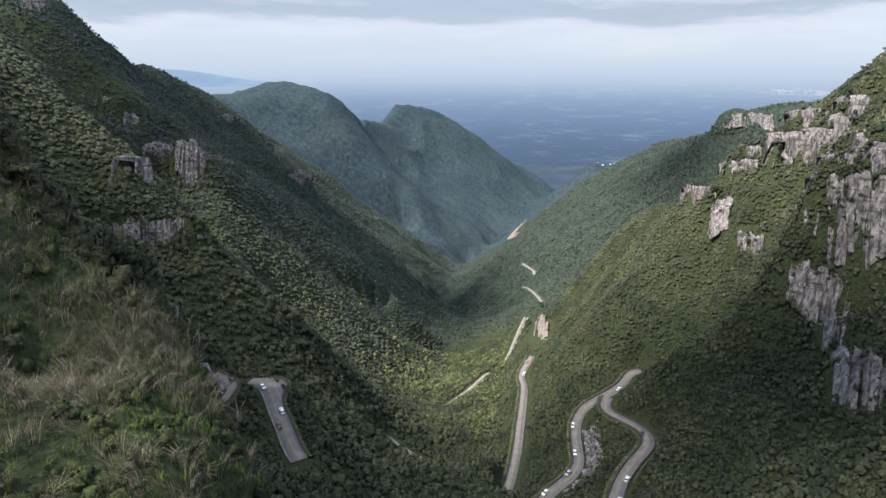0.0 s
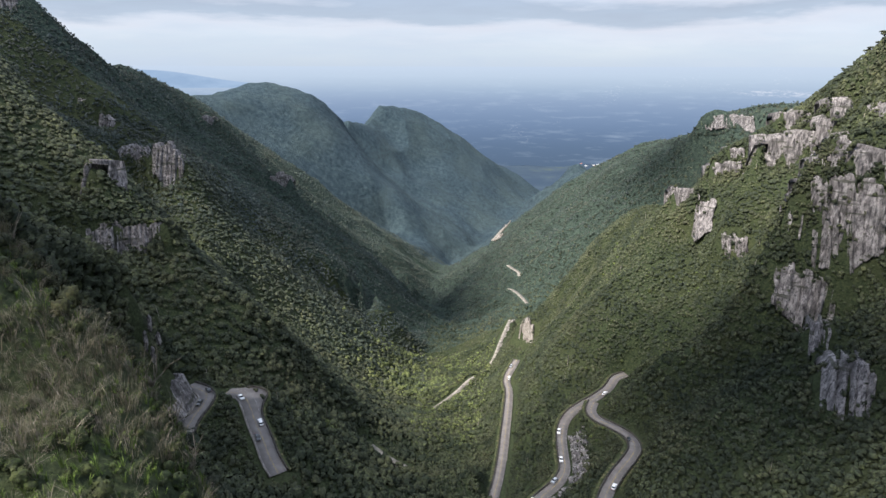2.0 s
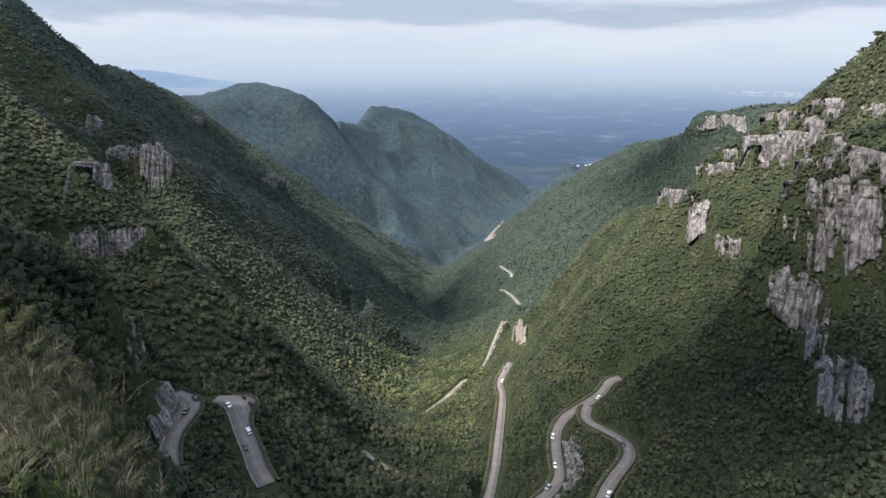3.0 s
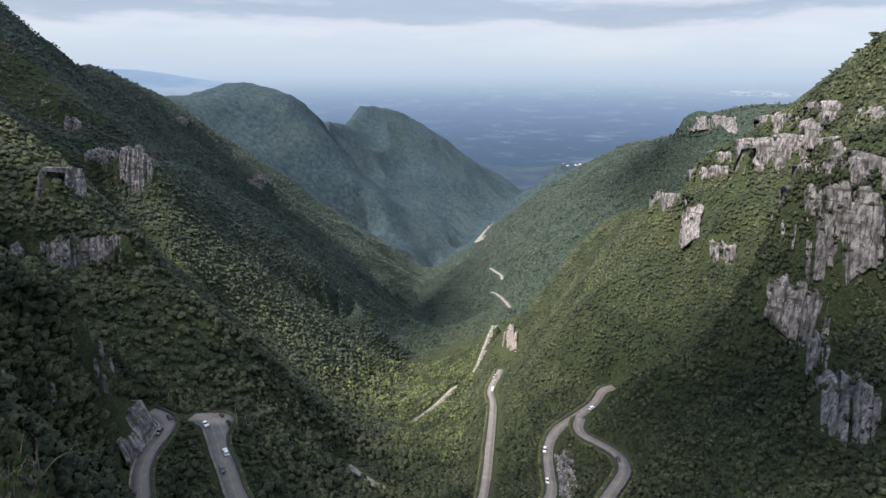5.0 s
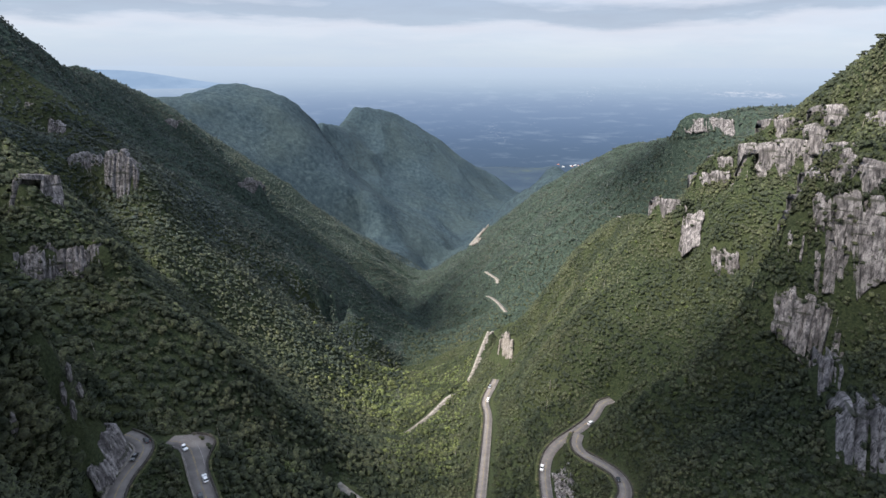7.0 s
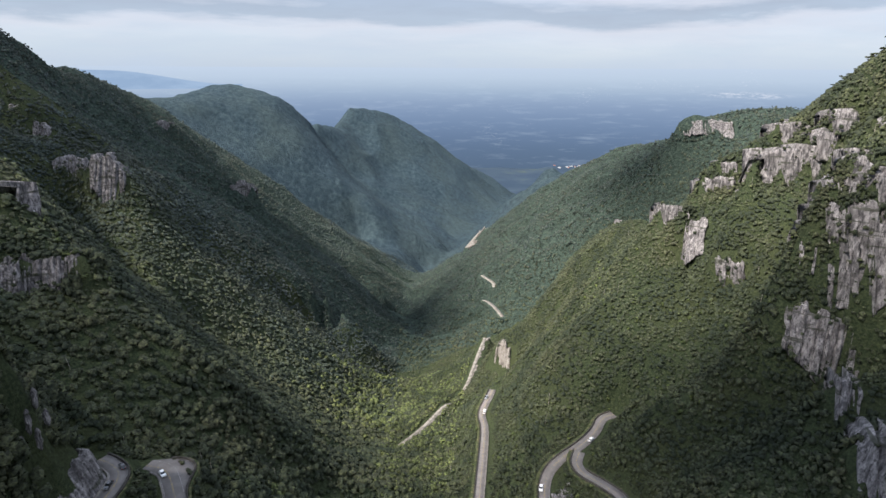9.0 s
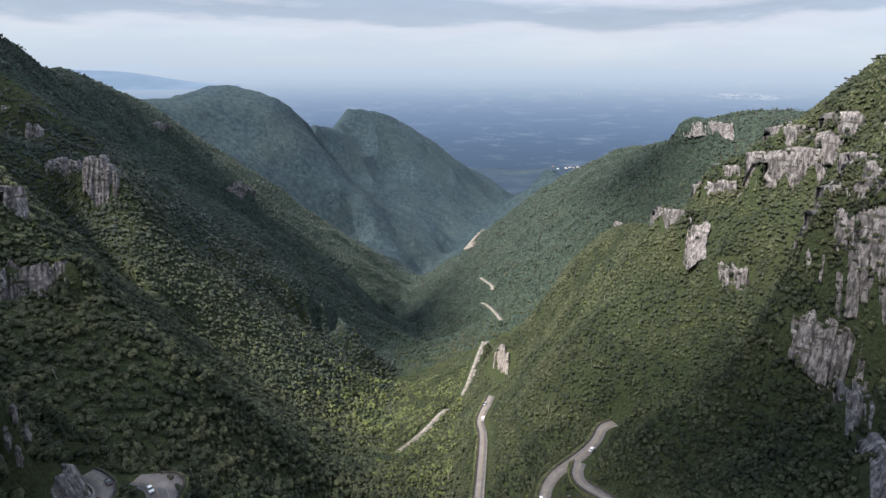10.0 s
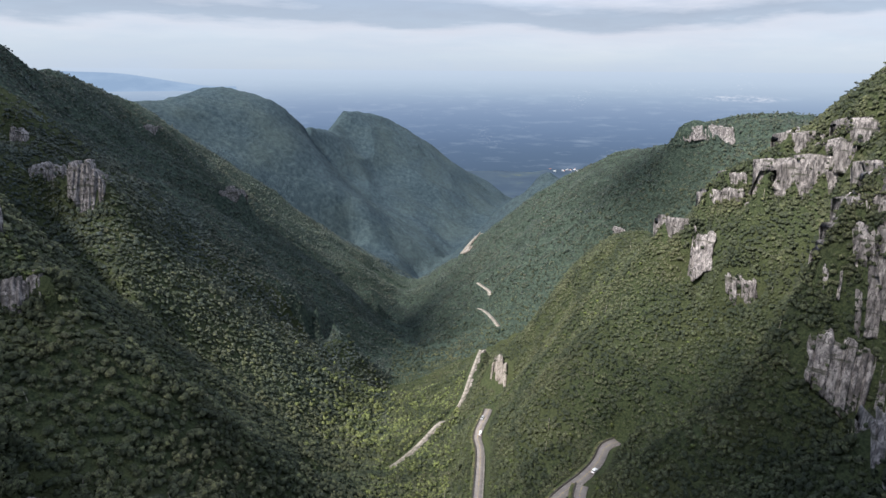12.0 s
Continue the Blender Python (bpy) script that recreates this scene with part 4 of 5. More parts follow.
for spots, size, leaf, label in ((pick, 3.4, "leaf_bright", "yellow-green sunlit tree crowns along the rocky spur"), (layby, 3.6, "leaf_bank_sunlit", "bushes beside the lay-by, pale as if sunlit"),
                           (floor, 4.4, "leaf_bank_sunlit", "rounded tree crowns on the valley floor, bright green as if sunlit"), (slope, 2.2, "leaf_bright", "scattered light green crowns on the sunlit slope"), (bank, 2.5, "leaf_bank_sunlit", "scrub on the bank above the low road, light green as if sunlit")):
    z = height(spots[:, 0], spots[:, 1])
    gap, _ = road_gap(spots[:, 0], spots[:, 1])
    p = np.column_stack((spots, z + 0.8))[gap > 4.5]
    scatter("bright_trees", p, size * (0.6 + 0.7 * rng.random(len(p))), crown_shapes(8, 22, 15, 0.75, 2, 6), MAT[leaf], rng, 1.1, label)

# ---- roads ----


def ribbon(name, pts, left, right, lift, depth, material, parent=None, cuts=1):
    """A strip along a line, from left to right of it (metres), with a top and sides that go down by depth."""
    t = np.gradient(pts[:, :2], axis=0)
    t /= np.linalg.norm(t, axis=1, keepdims=True)
    nrm = np.stack((t[:, 1], -t[:, 0]), 1)
    rows = []
    left, right = np.broadcast_to(left, len(pts)), np.broadcast_to(right, len(pts))
    for off, dz in ((left, -depth), (left, 0), (right, 0), (right, -depth)):
        xy = pts[:, :2] + nrm * np.asarray(off)[:, None]
        rows.append(np.column_stack((xy, pts[:, 2] + lift + dz)))
    v = np.concatenate(rows)
    n = len(pts)
    f = [(r * n + i, r * n + i + 1, (r + 1) * n + i + 1, (r + 1) * n + i) for r in range(3) for i in range(n - 1)]
    return mesh_of(name, v, np.array(f), material, parent)


def pullout(n):
    s = np.arange(n) * 2.0
    return -3.5 - 6.0 * np.exp(-((s - 13) / 7.0) ** 2)


WIDTH = {"roadM": (-2.7, 2.7), "roadR_upper": (-2.8, 2.8), "roadR_lower": (-2.7, 2.7), "roadL_upper": (-3.3, 3.3), "roadLow": (-1.8, 1.8), "roadF1": (-3, 3), "roadF2": (-2.8, 2.8), "roadF3": (-3, 3), "roadS": (-2.5, 2.5), "roadL_lower": (-3.5, 3.5)}
for name, pts in ROADS.items():
    lo, hi = WIDTH.get(name, (-3.6, 3.6))
    lo = pullout(len(pts)) if name == "roadL_lower" else lo
    mat = MAT["concrete"] if name in ("roadLow", "roadF1", "roadF2", "roadF3", "roadS") else MAT["asphalt"]
    road = tagged(ribbon("road", pts, lo, hi, 0.0, 2.5, mat), "grey asphalt mountain road winding along the slope", "road", kind="structure")

def cut_bank(line, side, reach, rise, seed, label):
    """The raw, ragged cut in the slope above a road."""
    pts = smooth_line(LINES[line], 1.0)
    t = np.gradient(pts[:, :2], axis=0)
    t /= np.linalg.norm(t, axis=1, keepdims=True)
    nrm = np.stack((t[:, 1], -t[:, 0]), 1) * side
    s = np.arange(len(pts)) * 1.0
    wide = reach * np.clip(0.55 + 1.1 * fractal(s / 9.0, s * 0, 3, seed) + 0.5 * fractal(s / 2.5, s * 0, 2, seed + 1), 0.0, 1.4)
    rows = []
    for w in np.linspace(0, 1, 7):
        away = 1.7 + wide * w
        jag = fractal(s / 1.7, s * 0 + w * 3, 2, seed + 2) * 0.35
        xy = pts[:, :2] + nrm * away[:, None]
        z = np.maximum(height(xy[:, 0], xy[:, 1]) + 0.25, pts[:, 2] - 0.3) + rise * wide / reach * w + jag * min(1.0, w * 4)
        rows.append(np.column_stack((xy, z)))
    foot = rows[-1].copy()
    foot[:, 2] -= 3.5
    v = np.concatenate(rows + [foot])
    n = len(pts)
    i = np.arange(len(v)).reshape(-1, n)
    f = np.stack((i[:-1, :-1].ravel(), i[:-1, 1:].ravel(), i[1:, 1:].ravel(), i[1:, :-1].ravel()), 1)
    return tagged(mesh_of("cut_bank", v, f, MAT["pale_rock"]), label, "road cutting", kind="structure")


cut_bank("roadLow", -1, 3.6, 1.6, 71, "pale raw earth and rock cut above the low road")
cut_bank("roadF3", -1, 14.0, 8.0, 72, "pale rock cut above the far bend of the road")

# ---- cliffs ----


def part(name, bm, material, parent, label=""):
    me = bpy.data.meshes.new(name)
    bm.to_mesh(me)
    bm.free()
    me.materials.append(material)
    ob = new(name, me)
    ob.parent = parent
    if label:
        ob["label"] = label
    return ob




LEDGES = []


def rock_face(name, top, foot, seed, material, label, jut=2.4, column=2.2, parent=None, stand=1.6, ragged=0.0, bulge=0.0):
    """A rock face between its upper edge and its foot: broken columns with grooves and ledges, closed at the back."""
    rng = np.random.default_rng(seed)
    a, b = np.asarray(top, float), np.asarray(foot, float)
    length = np.linalg.norm(np.diff(a, axis=0), axis=1).sum()
    high = float(np.mean(a[:, 2] - b[:, 2]))
    res = max(0.4, length / 170)
    n, m = max(8, int(length / res)), max(6, int(high / max(0.6, high / 60)))
    s = np.linspace(0, 1, n)

    def run(p):
        k = np.concatenate(([0], np.cumsum(np.linalg.norm(np.diff(p, axis=0), axis=1))))
        return np.stack([np.interp(s * k[-1], k, p[:, i]) for i in range(3)], 1)

    t, f = run(a), run(b)
    out = (f - t)[:, :2].mean(0)
    out /= np.linalg.norm(out)
    u = s * length
    cuts = np.cumsum(column * (0.35 + 1.3 * rng.random(int(length / column * 2) + 6)))
    col = np.searchsorted(cuts, u)
    count = col.max() + 2
    groove = (np.abs(u[:, None] - cuts[None, :]).min(1) < 0.55 * res) * 0.55 * jut
    broad = np.repeat(rng.random(count // 3 + 1), 3)[:count] * jut * 0.9
    rise, drop = rng.standard_normal(count) * 0.06 * high, rng.random(count) * 0.10 * high
    skyline, toe = fractal(u / 7.0 + seed * 5, u * 0, 3, seed + 60) * 0.20 * high, fractal(u / 9.0 + seed * 2, u * 0, 3, seed + 61) * 0.22 * high
    fade = np.clip(np.minimum(s, 1 - s) * 16, 0, 1) ** 0.5
    breaks = np.sort(rng.random((count, 3)), axis=1)
    steps = np.cumsum(rng.random((count, 4)) * 0.42 * jut, axis=1)
    v = np.linspace(0, 1, m)
    rows = []
    for w in v:
        stage = (w > breaks[col]).sum(1)
        block = broad[col] + steps[col, stage] - 0.5 * jut
        rough = fractal(u / 2.2 + seed * 7, np.full(n, w * high / 2.2), 3, seed) * 0.35 + fractal(u / 16 + seed, np.full(n, w * high / 16), 2, seed + 5) * 1.6
        d = stand + block - groove + rough
        d = d + bulge * math.sin(math.pi * w)
        if ragged:
            # ragged outline: towards the edges, and in patches, the rock sinks under the soil
            edge = np.clip(np.minimum(s, 1 - s) * ragged, 0, 1) * min(1.0, ragged * w + 0.45) * min(1.0, ragged * (1 - w) + 0.75)
            bare = step01(edge + fractal(u / 3.6 + seed * 3, np.full(n, w * high / 8.0), 3, seed + 40) * 0.8, 0.3, 0.5)
            d = d * bare - 4.5 * (1 - bare)
        top_z = t[:, 2] + (rise[col] + skyline) * fade - (1 - fade) * high * 0.3 + 1.0
        low_z = f[:, 2] + drop[col] + toe - 5.0
        xy = t[:, :2] * (1 - w) + f[:, :2] * w + out[None, :] * d[:, None]
        rows.append(np.column_stack((xy, top_z * (1 - w) + low_z * w)))
    back_top, back_low = rows[0].copy(), rows[-1].copy()
    deep = 7 + 0.12 * high
    back_top[:, :2] -= out * deep
    back_top[:, 2] -= 2.0
    back_low[:, :2] -= out * deep
    grid = np.concatenate([back_low[None], back_top[None], np.array(rows), back_low[None]])
    r = len(grid)
    i = np.arange(r * n).reshape(r, n)
    fcs = np.stack((i[:-1, :-1].ravel(), i[1:, :-1].ravel(), i[1:, 1:].ravel(), i[:-1, 1:].ravel()), 1)
    k = max(3, int(length * high / 30))
    ledges = grid[rng.integers(2, r - 2, k), rng.integers(0, n, k)]
    LEDGES.append(ledges + np.append(-out * 0.2, -0.3)[None, :])
    return tagged(mesh_of(name, grid.reshape(-1, 3), fcs, material, parent), label, "cliff")


for number, key in enumerate(CLIFFS):
    pale, small = key in PALE, key.startswith("outcrop") or key in ("cliffW", "cliffV")
    rock_face("rock_cliff", LINES[key + "_top"], LINES[key + "_foot"], 31 + number, MAT["pale_rock" if pale else "rock"],
              "pale bare rock scar breaking out of the green slope" if pale else "grey columnar basalt cliff rising out of the forest", 1.6 if pale else 1.2 if key == "rockL" else 2.2,
              stand=1.6 if key == "rockL" else 1.2 if pale else 0.4 if key == "cliffW" else 2.4 if key == "cliffV" else 2.4 if small else 1.8, ragged=0.0 if key == "rockL" else 6.0 if small or pale else 9.0, bulge=0.8 if key == "rockL" else 0.0)

ledge = np.concatenate(LEDGES)
ledge_rng = np.random.default_rng(77)
scatter("ledge_bushes", ledge, 0.9 + 2.2 * ledge_rng.random(len(ledge)) ** 2, crown_shapes(8, 20, 9, 0.8, 2, 6), MAT["leaf"], ledge_rng, 1.0, "small dark bushes clinging to ledges of the cliffs", category="bushes")

# scrub that closes round the heads and feet of the cliffs
scrub = []
for key in CLIFFS:
    if key in ("rockL", "cliffS"):
        continue
    for line, lo, hi in ((LINES[key + "_top"], -9.0, 0.5), (LINES[key + "_foot"], -0.5, 9.0)):
        out = (LINES[key + "_foot"] - LINES[key + "_top"])[:, :2].mean(0)
        pts = along(line, 0.55)[:, :2]
        pts = np.concatenate((pts, pts))
        scrub.append(pts + out / np.linalg.norm(out) * ledge_rng.uniform(lo, hi, (len(pts), 1)) + ledge_rng.standard_normal((len(pts), 2)) * 2.0)
scrub = np.concatenate(scrub)
scrub = scrub[(road_gap(scrub[:, 0], scrub[:, 1])[0] > 5) & (scrub[:, 1] < 700)]
scrub = np.column_stack((scrub, height(scrub[:, 0], scrub[:, 1]) + 0.3))
scatter("cliff_scrub", scrub, 1.2 + 2.0 * ledge_rng.random(len(scrub)) ** 2, crown_shapes(12, 12, 19, 0.85, 2, 5), MAT["leaf"], ledge_rng, 1.0, "dense low scrub round the heads and feet of the cliffs", category="bushes")

# low scrub beside the roads
scrub = []
for name, pts in ROADS.items():
    if pts[:, 1].mean() > 560:
        continue
    way = np.gradient(pts[:, :2], axis=0)
    way /= np.linalg.norm(way, axis=1, keepdims=True)
    pick = ledge_rng.integers(0, len(pts), len(pts) * 9)
    away = ledge_rng.uniform(5.4, 12.0, (len(pick), 1)) * ledge_rng.choice((-1, 1), (len(pick), 1))
    scrub.append(pts[pick, :2] + np.stack((way[pick, 1], -way[pick, 0]), 1) * away + ledge_rng.standard_normal((len(pick), 2)) * 0.5)
scrub = np.concatenate(scrub)
scrub = scrub[(road_gap(scrub[:, 0], scrub[:, 1])[0] > 5.3) & (cliff_gap(scrub[:, 0], scrub[:, 1]) > 2.5)]
scrub = np.column_stack((scrub, height(scrub[:, 0], scrub[:, 1]) + 0.1))
scatter("roadside_scrub", scrub, 1.0 + 1.6 * ledge_rng.random(len(scrub)) ** 2, crown_shapes(12, 14, 23, 0.8, 2, 5), MAT["leaf"], ledge_rng, 0.9, "low green scrub on the banks beside the road", category="bushes")


def rock_knob(x, y, wide, tall, seed):
    """A rounded rock head on the ridge."""
    bm = bmesh.new()
    bmesh.ops.create_icosphere(bm, subdivisions=4, radius=0.5)
    for v in bm.verts:
        q = v.co * 4 + Vector((seed, 0, 0))
        v.co *= 1 + 0.30 * noise.noise(q * 0.5) + 0.16 * noise.noise(q)
        v.co = Vector((v.co.x * wide, v.co.y * wide, v.co.z * tall * 2))
    ob = part("boulder", bm, MAT["rock"], None)
    ob.location = (x, y, float(height([x], [y])[0]) + 0.1 * tall)
    return tagged(ob, "rounded grey rock head standing on the ridge", "boulder")


def rock_rib(x, y, z, tall, seed):
    """A narrow pale rib of rock that shows between the trees of the buttress."""
    bm = bmesh.new()
    bmesh.ops.create_icosphere(bm, subdivisions=3, radius=0.5)
    for v in bm.verts:
        q = Vector((v.co.x * 5 + seed, v.co.y * 5, v.co.z * 3))
        k = 1 + 0.55 * noise.noise(q) + 0.3 * noise.noise(q * 2.3)
        v.co = Vector((v.co.x * 1.5 * k + 0.5 * noise.noise((seed, 0, v.co.z * 4)), v.co.y * 2.0 * k, v.co.z * tall))
    ob = part("rock_rib", bm, MAT["rock"], None)
    ob.location = (x, y, z)
    return tagged(ob, "narrow pale rock rib between dark trees on the buttress", "rock", "rock ribs of the buttress")


for i, (x, y, z, tall) in enumerate(((-105, 212, 607, 7.5), (-105, 207, 602, 9.0), (-103, 207, 596, 8.0), (-106, 185, 605, 9.5), (-106, 204, 596, 6.5), (-102, 211, 601, 6.0))):
    rock_rib(x, y, z, tall, 3.7 * i)

rock_knob(258, 418, 17, 13, 4)
rock_knob(247, 412, 11, 8, 9)

# ---- trees on the skyline ----


def plain(name, colour, rough, metal=0.0, coat=0.0):
    k = Mat(name, rough, metal, 0.5)
    k.p.inputs["Coat Weight"].default_value = coat
    n = k.noise(1.3, 3)
    return k.colour(k.mix(k.math("MULTIPLY", n, 0.25), colour, tuple(c * 0.7 + 0.02 for c in colour))).m


GLASS = plain("car_glass", (0.012, 0.014, 0.016), 0.08)


def limb(bm, a, b, ra, rb, sides=6):
    """A tapered round piece from a to b."""
    a, b = Vector(a), Vector(b)
    d = b - a
    m = Matrix.Translation((a + b) / 2) @ d.to_track_quat("Z", "Y").to_matrix().to_4x4()
    bmesh.ops.create_cone(bm, cap_ends=True, segments=sides, radius1=ra, radius2=rb, depth=d.length, matrix=m)


def umbrella_tree(x, y, tall, wide, seed, label):
    """A tree with a bare leaning trunk, forked limbs and a flat-topped ragged crown."""
    rng = np.random.default_rng(seed)
    z = float(height([x], [y])[0]) - 0.4
    base = tagged(new("tree"), label, "tree", "trees on the ridge")
    base.location = (x, y, z)
    fork = np.array((rng.normal() * 0.4, rng.normal() * 0.4, tall * 0.62))
    bm = bmesh.new()
    limb(bm, (0, 0, 0), fork, 0.06 * tall ** 0.8, 0.04 * tall ** 0.8, 8)
    part("trunk", bm, MAT["bark"], base, "grey bare trunk")
    corners, ways = [], []
    for i in range(6):
        a = i * 1.05 + rng.random()
        tip = fork + np.array((math.cos(a) * wide * 0.33, math.sin(a) * wide * 0.33, tall * (0.22 + 0.1 * rng.random())))
        bm = bmesh.new()
        limb(bm, fork, tip, 0.12, 0.04, 5)
        part("limb", bm, MAT["bark"], base)
        q, w = crown_shapes(1, 60, seed * 7 + i, 0.45)[0]
        corners.append(q * wide * (0.42 + 0.2 * rng.random()) + tip)
        ways.append(w)
    v = np.concatenate(corners)
    crown = mesh_of("crown", v, np.arange(len(v)).reshape(-1, 3), MAT["leaf"], base, smooth=True)
    crown.data.normals_split_custom_set_from_vertices(np.concatenate(ways).astype(np.float32))
    return base


sky_line = along(LINES["skyline_right"], 1.0)
for i, (f, tall, wide) in enumerate(((0.05, 5, 4), (0.18, 4, 4), (0.30, 6, 4), (0.38, 5, 5), (0.47, 4, 4), (0.55, 7, 4), (0.62, 5, 5), (0.70, 4, 5), (0.76, 9, 6), (0.83, 6, 6), (0.90, 5, 6))):
    at = sky_line[int(f * (len(sky_line) - 1))]
    umbrella_tree(at[0], at[1], tall * 0.7, wide * 0.8, 50 + i, "dark flat-topped tree standing on the rocky ridge")
for i, (x, y, tall, wide) in enumerate(((-64, 84, 5, 5), (-58, 80, 4, 5), (-72, 88, 6, 6))):
    umbrella_tree(x, y, tall, wide, 80 + i, "dark brownish green bushy tree on the grassy slope")

# ---- village at the valley's mouth ----


def house(x, y, z, wide, deep, high, turn, roof_mat, wall_mat):
    base = tagged(new("house"), "small white house with a pitched roof in the far village", "house", "houses of the village")
    base.matrix_basis = pose(x, y, z, 0, 0, turn)
    bm = bmesh.new()
    bmesh.ops.create_cube(bm, size=1, matrix=Matrix.Translation((0, 0, high / 2)) @ Matrix.Diagonal((wide, deep, high, 1)))
    part("wall", bm, wall_mat, base)
    bm = bmesh.new()
    e = 0.6
    pts = [(-wide / 2 - e, -deep / 2 - e, high - 0.2), (wide / 2 + e, -deep / 2 - e, high - 0.2), (wide / 2 + e, deep / 2 + e, high - 0.2), (-wide / 2 - e, deep / 2 + e, high - 0.2),
           (-wide / 2 - e, 0, high + deep * 0.3), (wide / 2 + e, 0, high + deep * 0.3)]
    vs = [bm.verts.new(p) for p in pts]
    for f in ((0, 1, 5, 4), (2, 3, 4, 5), (0, 4, 3), (1, 2, 5), (3, 2, 1, 0)):
        bm.faces.new([vs[i] for i in f])
    part("roof", bm, roof_mat, base)
    for sx in (-0.25, 0.25):
        bm = bmesh.new()
        bmesh.ops.create_cube(bm, size=1, matrix=Matrix.Translation((sx * wide, -deep / 2 - 0.03, high * 0.5)) @ Matrix.Diagonal((wide * 0.2, 0.1, high * 0.4, 1)))
        part("window", bm, GLASS, base)
    return base

# ---- road fittings ----


def strip(line, name, left, right, lift, depth, mat, label, category, lo=0.0, hi=1.0, kind="structure", parent=None):
    pts = ROADS[line]
    pts = pts[int(lo * len(pts)):max(int(lo * len(pts)) + 3, int(hi * len(pts)))]
    return tagged(ribbon(name, pts, left, right, lift, depth, MAT[mat], parent), label, category, kind=kind)


for line, side, lo, hi in (("roadL_upper", 1, 0.0, 1.0), ("roadL_lower", -1, 0.12, 1.0), ("roadR_upper", -1, 0.0, 1.0), ("roadR_upper", 1, 0.25, 0.9),
                           ("roadR_lower", 1, 0.0, 1.0), ("roadM", 1, 0.0, 1.0)):
    w = WIDTH.get(line, (-3.6, 3.6))[1]
    if line == "roadL_lower":
        edge = pullout(len(ROADS[line]))[int(lo * len(ROADS[line])):]
        strip(line, "guard_wall", edge - 0.45, edge + 0.1, 0.75, 2.5, "wall", "low dark weathered guard wall along the outer road edge", "guard wall", lo, hi)
        strip(line, "verge", edge - 1.6, edge - 0.5, -0.1, 2.5, "verge", "strip of dry yellow grass beside the guard wall", "verge", lo, hi)
        continue
    a, b = sorted((side * (w - 0.1), side * (w + 0.45)))
    strip(line, "guard_wall", a, b, 0.75, 2.5, "wall", "low dark weathered guard wall along the outer road edge", "guard wall", lo, hi)
    a, b = sorted((side * (w + 0.5), side * (w + (1.2 if line == "roadL_upper" else 2.2))))
    strip(line, "verge", a, b, -0.1, 2.5, "verge", "strip of dry yellow grass beside the guard wall", "verge", lo, hi)
for line, side, lo, hi in (("roadL_upper", -1, 0.25, 0.95), ("roadL_lower", 1, 0.25, 1.0), ("roadM", -1, 0.3, 0.8)):
    w = WIDTH.get(line, (-3.6, 3.6))[1]
    a, b = sorted((side * (w - 0.15), side * (w + 0.25)))
    strip(line, "road_kerb", a, b, 0.45, 2.5, "concrete", "pale concrete kerb wall on the inner road edge", "kerb", lo, hi)
for line in ("roadL_upper", "roadL_lower", "roadR_upper", "roadR_lower", "roadM"):
    for o in (-0.22, 0.10):
        strip(line, "centre_line", o, o + 0.12, 0.012, 0.01, "yellow", "worn yellow centre line painted on the asphalt", "road marking")
    w = WIDTH.get(line, (-3.6, 3.6))[1]
    for o in (-w + 0.35, w - 0.5):
        strip(line, "edge_line", o, o + 0.12, 0.012, 0.01, "white_line", "worn white edge line painted on the asphalt", "road marking")


def rubble(name, line, lo, hi, off, count, seed, label):
    """Loose broken rock beside a road."""
    rng = np.random.default_rng(seed)
    pts = ROADS[line][int(lo * len(ROADS[line])):int(hi * len(ROADS[line]))]
    t = np.gradient(pts[:, :2], axis=0)
    t /= np.linalg.norm(t, axis=1, keepdims=True)
    i = rng.integers(0, len(pts), count)
    o = off[0] + (off[1] - off[0]) * rng.random(count)
    xy = pts[i, :2] + np.stack((t[i, 1], -t[i, 0]), 1) * o[:, None] + rng.standard_normal((count, 2)) * 0.6
    xy = xy[road_gap(xy[:, 0], xy[:, 1])[0] > 4.3]
    count = len(xy)
    z = height(xy[:, 0], xy[:, 1])
    base = np.array([(x, y, zz) for zz in (-0.5, 0.5) for y in (-0.5, 0.5) for x in (-0.5, 0.5)])
    cube = np.array([(0, 2, 3, 1), (4, 5, 7, 6), (0, 1, 5, 4), (2, 6, 7, 3), (0, 4, 6, 2), (1, 3, 7, 5)])
    v = base[None] * (0.6 + 1.5 * rng.random((count, 1, 1))) * (0.7 + 0.6 * rng.random((count, 8, 1))) + np.column_stack((xy, z + 0.3))[:, None, :]
    f = cube[None] + (np.arange(count) * 8)[:, None, None]
    return tagged(mesh_of(name, v.reshape(-1, 3), f.reshape(-1, 4), MAT["rock"]), label, "rubble", kind="stuff")


rubble("rubble", "roadR_lower", 0.52, 0.85, (-10.5, -4.2), 420, 3, "grey broken rock bank between the two road legs")

# ---- cars ----


def profile_body(profile, half, inset=0.0):
    """A closed body from a side profile (y, z), from -half to half, with its upper points drawn in by inset."""
    bm = bmesh.new()
    top = max(z for _, z in profile)
    low = min(z for _, z in profile)
    rings = []
    for sgn in (-1, 1):
        rings.append([bm.verts.new((sgn * (half - inset * (z - low) / (top - low)), y, z)) for y, z in profile])
    n = len(profile)
    for i in range(n):
        bm.faces.new((rings[0][i], rings[0][(i + 1) % n], rings[1][(i + 1) % n], rings[1][i]))
    bm.faces.new(rings[0])
    bm.faces.new(rings[1][::-1])
    bmesh.ops.recalc_face_normals(bm, faces=bm.faces)
    bmesh.ops.bevel(bm, geom=bm.edges, offset=0.05, segments=2, affect="EDGES", clamp_overlap=True)
    return bm


TYRE = plain("tyre_rubber", (0.02, 0.02, 0.02), 0.9)
